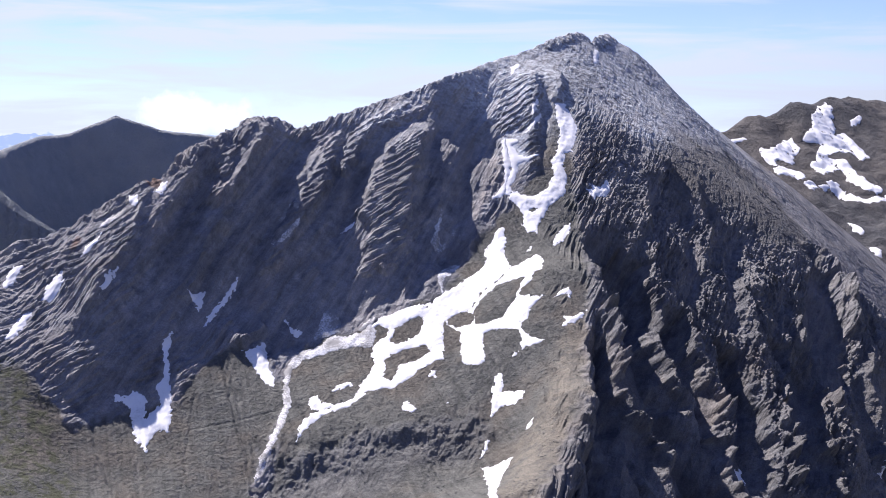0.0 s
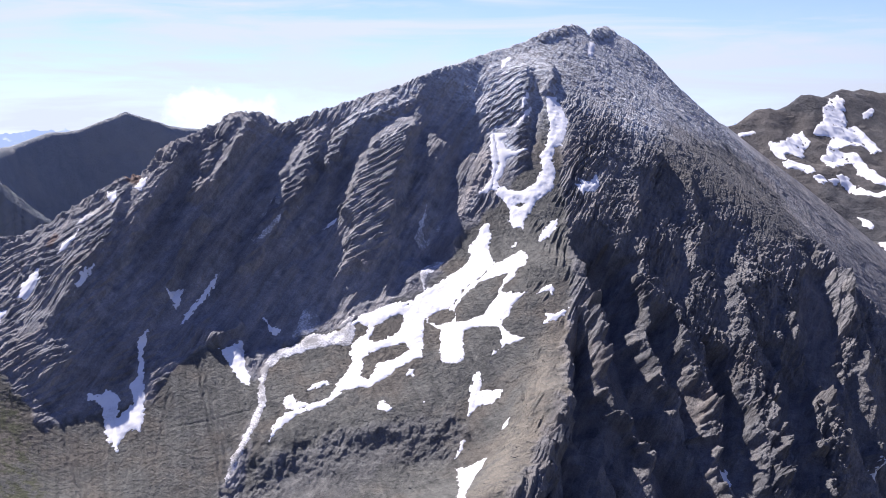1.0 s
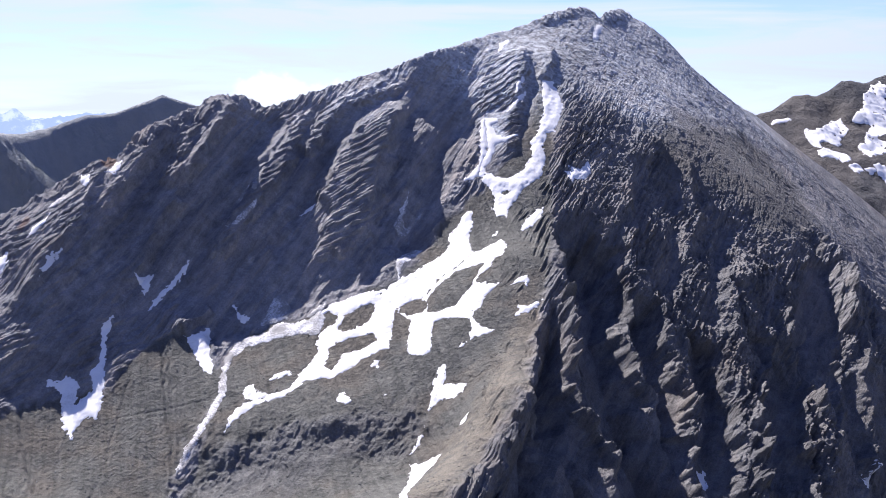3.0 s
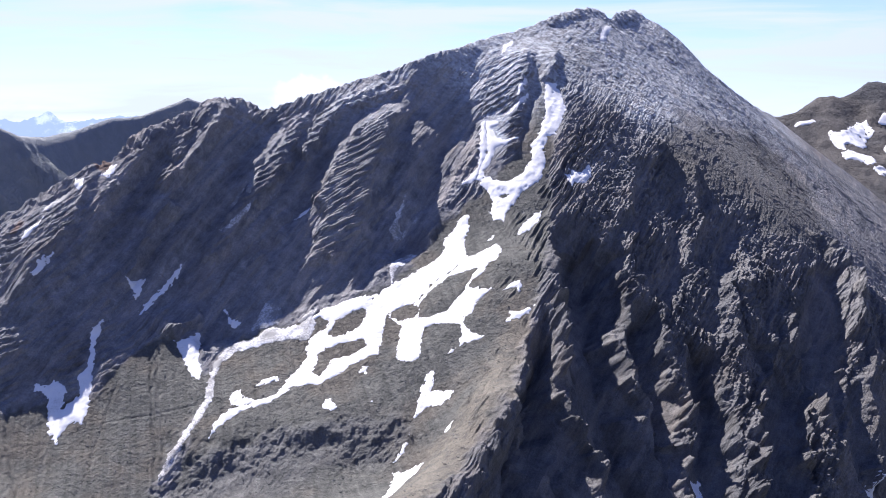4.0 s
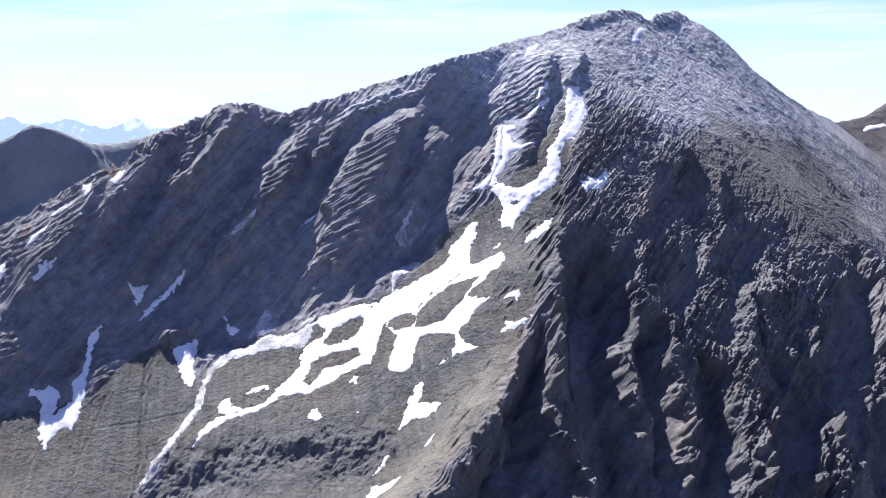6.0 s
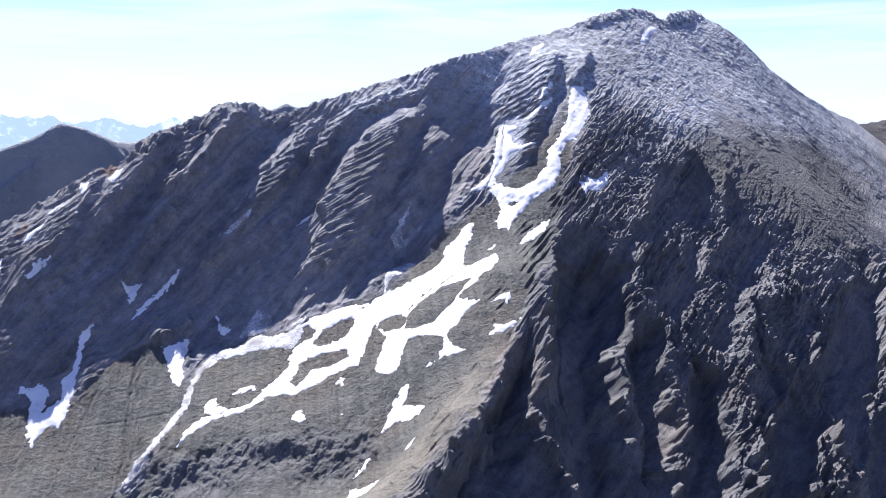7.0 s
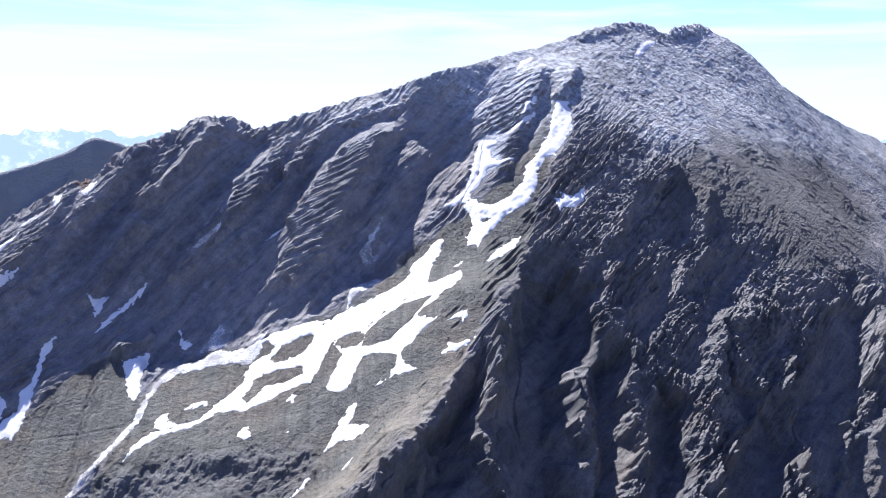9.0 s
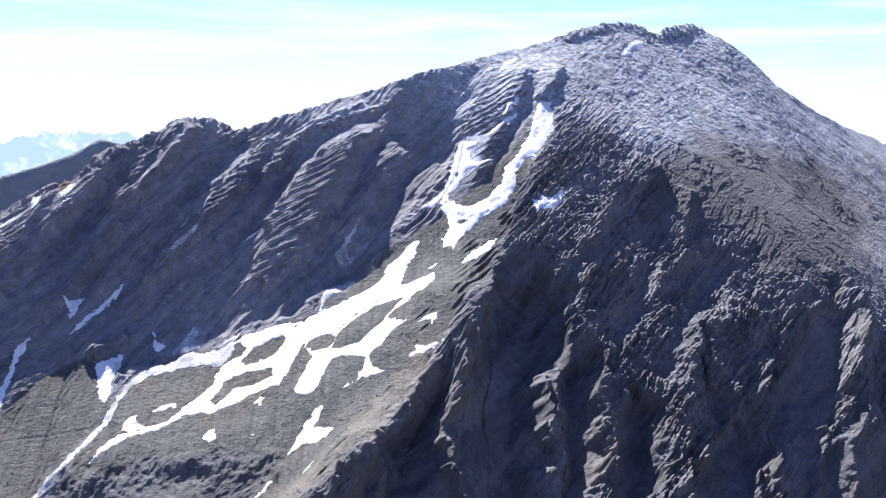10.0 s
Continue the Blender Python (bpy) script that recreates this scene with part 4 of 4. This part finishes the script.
    bsdf.inputs["Roughness"].default_value = 0.92
    bsdf.inputs["Specular IOR Level"].default_value = 0.2
    rough = calc(t, "ADD", calc(t, "MULTIPLY", fine, 0.4), noise_node(t, 0.35, 5, 0.65))
    beds = calc(t, "ADD", bed_noise(t, 0.9, 0.10, 5), calc(t, "MULTIPLY", bed_noise(t, 2.2, 0.2, 3), 0.45))
    solid = calc(t, "SUBTRACT", 1.0, attribute(t, "loose"))
    filled = calc(t, "SUBTRACT", 1.0, calc(t, "MULTIPLY", attribute(t, "dust"), 0.4))
    bump(t, bsdf, calc(t, "MULTIPLY", filled, calc(t, "ADD", rough, calc(t, "MULTIPLY", calc(t, "MULTIPLY", beds, solid), 1.05))), 1.0, 1.7)
    return m


def snow_material(name, dirt=0.5, start=0.5, grime=(0.24, 0.235, 0.225)):
    m, t, bsdf = material(name)
    big, small = noise_node(t, 0.08, 5), noise_node(t, 0.8, 5, 0.65)
    colour = ramp(t, big, [(0.3, (0.72, 0.72, 0.72)), (0.7, (0.62, 0.62, 0.62))])
    colour = blend(t, calc(t, "MULTIPLY", limits(t, calc(t, "MULTIPLY_ADD", small, 0.45, calc(t, "MULTIPLY", big, 0.55)), start, start + 0.25), dirt), colour, grime)
    t.links.new(colour, bsdf.inputs["Base Color"])
    bsdf.inputs["Roughness"].default_value = 0.75
    bump(t, bsdf, small, 0.3, 0.25)
    return m


def far_rock_material(name, dark, middle, light, stain):
    m, t, bsdf = material(name)
    mid, wide = noise_node(t, 0.035, 8, 0.72), noise_node(t, 0.006, 4)
    colour = ramp(t, mid, [(0.3, dark), (0.55, middle), (0.75, light)])
    colour = blend(t, calc(t, "MULTIPLY", limits(t, wide, 0.45, 0.62), 0.6), colour, stain)
    t.links.new(colour, bsdf.inputs["Base Color"])
    bsdf.inputs["Roughness"].default_value = 0.95
    bump(t, bsdf, calc(t, "ADD", mid, calc(t, "MULTIPLY", noise_node(t, 0.11, 6, 0.7), 0.5)), 1.0, 10.0)
    return m


ROCK, SNOW = rock_material(), snow_material("old_snow")
# dirty grey for tongue and streaks; paints shade on thin remnants of the wall
DIRTY_SHADED_SNOW = snow_material("dirty_shaded_snow", 0.9, 0.33, (0.13, 0.128, 0.124))
BROWN_ROCK = far_rock_material("brown_rock", (0.026, 0.028, 0.033), (0.052, 0.052, 0.055), (0.115, 0.110, 0.104), (0.092, 0.081, 0.070))
# distance haze is put into this rock's base colour, a lighter blue-grey
HAZED_ROCK = far_rock_material("hazed_rock", (0.20, 0.22, 0.235), (0.245, 0.265, 0.28), (0.29, 0.305, 0.315), (0.29, 0.295, 0.285))


# ---- the mountain ----
def grid_steps(stops):
    """Coordinates from (start, end, step) stretches."""
    out = []
    for a, b, s in stops:
        out += list(np.linspace(a, b, max(2, round((b - a) / s)), endpoint=False))
    return np.array(out + [stops[-1][1]])


def sheet_mesh(name, verts, quads, smooth_faces=False):
    me = bpy.data.meshes.new(name)
    me.vertices.add(len(verts))
    me.vertices.foreach_set("co", np.ascontiguousarray(verts, np.float32).ravel())
    me.loops.add(quads.size)
    me.loops.foreach_set("vertex_index", np.ascontiguousarray(quads, np.int32).ravel())
    me.polygons.add(len(quads))
    me.polygons.foreach_set("loop_start", np.arange(0, quads.size, 4, dtype=np.int32))
    me.polygons.foreach_set("use_smooth", np.full(len(quads), smooth_faces))
    me.update(calc_edges=True)
    return me


def float_attribute(me, name, values):
    a = me.attributes.new(name, "FLOAT", "POINT")
    a.data.foreach_set("value", np.ascontiguousarray(values, np.float32))


def grid_quads(nx, ny):
    i = np.arange(nx * ny).reshape(ny, nx)
    return np.stack([i[:-1, :-1], i[:-1, 1:], i[1:, 1:], i[1:, :-1]], -1).reshape(-1, 4)


def build_mountain():
    xs = grid_steps([(-900, -420, 24), (-420, -290, 3.5), (-290, 380, FINE), (380, 470, 1.4), (470, 620, 5), (620, 1000, 25)])
    ys = grid_steps([(150, 560, 25), (560, 600, 4), (600, 1060, FINE), (1060, 1420, 1.25 * FINE), (1420, 1700, 7), (1700, 2100, 40)])
    ux, uy = np.meshgrid(xs, ys)
    parts = [surface(a, c) for a, c in zip(np.array_split(ux, 8), np.array_split(uy, 8))]
    gx, gy, z = (np.concatenate([p[k] for p in parts]) for k in range(3))
    z = np.maximum(z, -6)
    talus, cirque, tan, cone, bluff, green = (np.concatenate([p[3][k] for p in parts]) for k in range(6))
    dust = smooth(385, 470, z + 28 * fbm(gx / 45, gy / 45, 3, 91) + 35 * smooth(110, 200, gx)) * (1 - 0.45 * smooth(40, -60, gx))
    dust = dust * (1 - 0.85 * cone) * (0.8 - 0.14 * smooth(180, 300, gx))
    dust = np.maximum(dust, 1.0 * smooth(-4, 8, inside(ux, uy, [(46, 975), (48, 1021), (59, 1056), (78, 1072), (84, 1035), (74, 994), (72, 950), (58, 945)])))
    dust = np.maximum(dust, 0.75 * smooth(900, 960, uy) * smooth(-1, 3, np.max([inside(ux, uy, r) for r in LIT_RINGS[1:3]], 0)))
    quads = grid_quads(len(xs), len(ys))
    cx = ux.ravel()[quads[:, 0]]
    # pale: where colour lifts the wall's shade, with a weaker share high up
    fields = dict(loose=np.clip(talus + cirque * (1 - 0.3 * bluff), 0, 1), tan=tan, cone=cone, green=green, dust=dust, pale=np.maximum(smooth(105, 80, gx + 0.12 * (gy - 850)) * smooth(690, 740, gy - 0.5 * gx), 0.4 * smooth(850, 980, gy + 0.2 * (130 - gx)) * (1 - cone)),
                  rust=np.exp(-((ux + 212) / 7) ** 2 - ((uy - 853) / 6) ** 2) + 0.7 * np.exp(-((ux + 258) / 5) ** 2 - ((uy - 812) / 9) ** 2))
    verts = np.stack([gx, gy, z], -1).reshape(-1, 3)
    mount = new("mountain")
    mount.location = (0, 0, 0)
    tagged(mount, "steep grey-brown rocky mountain with old snow patches and scree", "mountain")
    zc = z.ravel()[quads[:, 0]]
    cy = uy.ravel()[quads[:, 0]]
    t0, c0 = talus.ravel()[quads[:, 0]] > 0.5, cirque.ravel()[quads[:, 0]] > 0.5
    owner = np.where(t0 & ~c0, 0, np.where(c0, 1, np.where(zc > 440, 2, np.where(cx < 100, 3, 4))))
    kinds = [("talus_slope", "smooth grey scree slope with runnels"), ("cirque_slope", "brown-grey stony hollow between the walls"), ("summit_cap", "frost-dusted grey summit rock"),
             ("rock_wall", "dark banded rock wall"), ("rock_face", "broad ribbed rock face")]
    solid = (owner >= 3) & (cy < 1100) & (cx > -300) & (cx < 400)
    sx, sy, mine = cx[solid], cy[solid], owner[solid]
    for line, tall, left, right in RIBS:
        if tall < 2.5:
            continue
        d, _, side = away(sx, sy, line)
        mine = np.where(d < 0.8 * np.where(side < 0, left, right), len(kinds), mine)
        kinds.append(("rock_rib", "slanting banded rock rib"))
    for line, deep, half in GULLIES:
        mine = np.where((away(sx, sy, line)[0] < 0.6 * half) & (mine < 5), len(kinds), mine)
        kinds.append(("gully", "narrow shaded rock gully"))
    owner[solid] = mine
    kinds = [(name, owner == k, label) for k, (name, label) in enumerate(kinds)]
    for name, pick, label in kinds:
        used = quads[pick]
        if not len(used):
            continue
        ids, back = np.unique(used, return_inverse=True)
        me = sheet_mesh(name, verts[ids], back.reshape(-1, 4))
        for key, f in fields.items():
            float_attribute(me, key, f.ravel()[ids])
        me.materials.append(ROCK)
        ob = tagged(new(name, me), label)
        ob.parent = mount
    return mount


FINE = 0.72
build_mountain()


# ---- far mountains, ground, distance ----
def far_mountain(name, form, step, mat, label):
    (x0, x1, y0, y1), rise = form
    gx, gy = np.meshgrid(np.arange(x0, x1, step), np.arange(y0, y1, step))
    z = np.maximum(rise(gx, gy), -6)
    me = sheet_mesh(name, np.stack([gx, gy, z], -1).reshape(-1, 3), grid_quads(gx.shape[1], gx.shape[0]), True)
    me.materials.append(mat)
    return tagged(new(name, me), label, "mountain")


far_mountain("dark_mountain", DARK_FORM, 6, HAZED_ROCK, "dark distant ridge with a rounded summit, blue haze in its colour")
far_mountain("snowy_mountain", BROWN_FORM, 5, BROWN_ROCK, "distant brown mountain with broad snowfields in its hollow")


def build_ground():
    m, t, bsdf = material("valley_ground")
    colour = ramp(t, noise_node(t, 0.01, 6), [(0.35, (0.05, 0.06, 0.035)), (0.65, (0.13, 0.12, 0.1))])
    t.links.new(colour, bsdf.inputs["Base Color"])
    bsdf.inputs["Roughness"].default_value = 0.95
    xs = np.linspace(-4800, 4800, 97)
    gx, gy = np.meshgrid(xs, xs)
    z = 4 * fbm(gx / 300, gy / 300, 3, 400) - 4
    me = sheet_mesh("ground", np.stack([gx, gy, z], -1).reshape(-1, 3), grid_quads(97, 97), True)
    me.materials.append(m)
    tagged(new("ground", me), "valley ground of grass and stones", "ground", kind="structure")


build_ground()


def build_far_range():
    """Pale snowy ranges at the limit of sight, their haze painted as glow."""
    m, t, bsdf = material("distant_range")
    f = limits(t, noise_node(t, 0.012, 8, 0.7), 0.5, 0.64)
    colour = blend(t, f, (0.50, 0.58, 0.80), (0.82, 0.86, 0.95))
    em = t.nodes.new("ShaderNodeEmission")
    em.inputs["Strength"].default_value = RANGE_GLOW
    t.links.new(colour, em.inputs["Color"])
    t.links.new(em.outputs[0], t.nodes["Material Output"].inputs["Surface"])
    for k, (rad, top, rough) in enumerate([(4300, 430, 34), (4000, 400, 22)]):
        a = np.radians(np.linspace(60, 150, 1400))
        s = np.linspace(0, 1, 7)
        aa, ss = np.meshgrid(a, s)
        crest = top + rough * ridged(aa * 22, aa * 0 + 3 * k, 5, 500 + k) * 0.6
        r = rad - 300 * (1 - ss)
        z = (crest + 6) * ss - 6 * (1 - ss)
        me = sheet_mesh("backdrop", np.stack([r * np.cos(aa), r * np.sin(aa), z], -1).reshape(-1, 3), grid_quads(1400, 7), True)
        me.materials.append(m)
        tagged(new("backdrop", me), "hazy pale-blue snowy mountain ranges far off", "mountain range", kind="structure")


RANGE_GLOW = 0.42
build_far_range()


# ---- snow ----
FAR_SNOW = [
    ("snowfield", "white snowfield on the distant brown mountain", [[(625, 1934), (638, 1946), (643, 1938), (635, 1907), (627, 1873), (648, 1880), (656, 1863), (665, 1848), (665, 1824), (655, 1820), (644, 1841), (622, 1829), (608, 1826), (593, 1812), (606, 1807), (623, 1803), (627, 1790), (625, 1757), (632, 1741), (641, 1730), (649, 1718), (638, 1710), (623, 1714), (616, 1733), (610, 1753), (617, 1784), (598, 1780), (573, 1756), (570, 1774), (570, 1790), (586, 1813), (599, 1847), (589, 1850), (575, 1851), (583, 1863), (597, 1877), (605, 1905)]], []),
    ("snowfield", "white snowfield on the distant brown mountain", [[(494, 1805), (503, 1801), (520, 1812), (543, 1847), (554, 1856), (558, 1831), (547, 1815), (532, 1778), (521, 1785), (505, 1780), (505, 1769), (497, 1777), (493, 1788)]], []),
    ("snowfield", "white snowfield on the distant brown mountain", [[(504, 1759), (519, 1762), (534, 1754), (541, 1737), (533, 1735), (517, 1740), (505, 1744)]], []),
    ("snowfield", "white snowfield on the distant brown mountain", [[(538, 1726), (555, 1727), (573, 1728), (563, 1723), (544, 1717)]], []),
    ("snowfield", "white snowfield on the distant brown mountain", [[(575, 1736), (588, 1736), (596, 1721), (605, 1699), (629, 1696), (651, 1704), (657, 1693), (619, 1681), (604, 1695), (589, 1714), (580, 1726)]], []),
    ("snowfield", "white snowfield on the distant brown mountain", [[(673, 1915), (686, 1925), (689, 1924), (676, 1910), (669, 1907)]], []),
    ("snowfield", "white snowfield on the distant brown mountain", [[(578, 1644), (581, 1628), (583, 1613), (578, 1619)]], []),
    ("snowfield", "white snowfield on the distant brown mountain", [[(584, 1573), (592, 1554), (589, 1552), (582, 1564)]], []),
    ("snowfield", "white snowfield on the distant brown mountain", [[(475, 1836), (458, 1830), (448, 1826), (464, 1837)]], []),
]


def lay_snow(name, label, rings, islands, seed, group="snow patches", form=None):
    """Snow lying on the mountain inside the outline: thin at its ragged edge, thicker within."""
    pts = np.array([p for r in rings for p in r])
    step = 1.6 if form else 0.7 if np.ptp(pts, 0).max() < 60 else 0.9
    xs = np.arange(pts[:, 0].min() - 3 * step, pts[:, 0].max() + 3 * step, step)
    ys = np.arange(pts[:, 1].min() - 3 * step, pts[:, 1].max() + 3 * step, step)
    gx, gy = np.meshgrid(xs, ys)
    depth = np.max([inside(gx, gy, r) for r in rings], 0)
    for r in islands:
        depth = np.minimum(depth, -inside(gx, gy, r))
    within = depth
    depth = depth - 0.1 + (2.2 + 2.2 * fbm(gx / 9, gy / 9, 4, seed, 0.6) if form else 1.0 * fbm(gx / 2.4, gy / 2.4, 4, seed, 0.65))
    thick = np.where(depth > 0, 0.08 + 0.45 * smooth(0, 4.0, within), 0.9 * depth)
    if form:
        x, y, z = gx, gy, form[1](gx, gy) + 0.5 + np.minimum(thick, 0.2)
    else:
        x, y, z, _ = surface(gx, gy, thick)
    quads = grid_quads(len(xs), len(ys))
    quads = quads[(depth.ravel()[quads] > -0.9 * step).any(1)]
    verts = np.stack([x, y, z], -1).reshape(-1, 3)

    def piece(title, some):
        ids, back = np.unique(some, return_inverse=True)
        me = sheet_mesh(title, verts[ids], back.reshape(-1, 4), True)
        me.materials.append(DIRTY_SHADED_SNOW if "dirty" in label else SNOW)
        return new(title, me)

    if len(rings) == 1:
        return tagged(piece(name, quads), label, "snow", group=group)
    field = tagged(new(name), label, "snow", group=group)
    nearest = np.argmax([inside(gx, gy, r).ravel()[quads[:, 0]] for r in rings], 0)
    for k, title in enumerate(("snow_tongue", "snow_band", "snow_strip", "snow_lobe", "snow_spot")[:len(rings)]):
        if (nearest == k).any():
            piece(title, quads[nearest == k]).parent = field
    return field


for k, (name, label, rings, islands) in enumerate(SNOW_FIELDS):
    lay_snow(name, label, rings, islands, 600 + 5 * k)
for k, (name, label, rings, islands) in enumerate(FAR_SNOW):
    lay_snow(name, label, rings, islands, 900 + 5 * k, "far snow patches", BROWN_FORM)


# ---- loose stones ----
def build_boulders(count, seed):
    """Blocks lying about on the scree and in the hollow, as one mesh."""
    rng = np.random.default_rng(seed)
    x, y = rng.uniform(-300, 108, count * 3), rng.uniform(600, 940, count * 3)
    talus, cirque, tan, cone, bluff, green = regions(x, y)
    keep = np.flatnonzero((talus + cirque > 0.8) & (rng.random(len(x)) < 0.35 + 0.6 * (vnoise(x / 30, y / 30, 950) > 0.1)))[:count]
    px, py, pz, _ = surface(x[keep], y[keep])
    n = len(keep)
    size = 0.13 + 0.42 * rng.random(n) ** 4
    box = np.array([(sx, sy, sz) for sz in (-1, 1) for sy in (-1, 1) for sx in (-1, 1)], float)
    corners = box[None] * size[:, None, None] * rng.uniform(0.45, 1.0, (n, 8, 3)) * np.array([1.0, 0.9, 0.7])
    turn = rng.uniform(0, 6.28, n)
    c, s = np.cos(turn)[:, None], np.sin(turn)[:, None]
    vx, vy = c * corners[..., 0] - s * corners[..., 1], s * corners[..., 0] + c * corners[..., 1]
    verts = np.stack([vx + px[:, None], vy + py[:, None], corners[..., 2] + pz[:, None] + 0.15 * size[:, None]], -1).reshape(-1, 3)
    faces = np.array([(0, 2, 3, 1), (4, 5, 7, 6), (0, 1, 5, 4), (2, 6, 7, 3), (0, 4, 6, 2), (1, 3, 7, 5)])
    quads = (faces[None] + 8 * np.arange(n)[:, None, None]).reshape(-1, 4)
    me = sheet_mesh("boulders", verts, quads)
    float_attribute(me, "loose", np.repeat(rng.random(n), 8))
    me.materials.append(ROCK)
    tagged(new("boulders", me), "grey and brown stones scattered on the scree", "boulders", kind="stuff")


build_boulders(7000, 7)
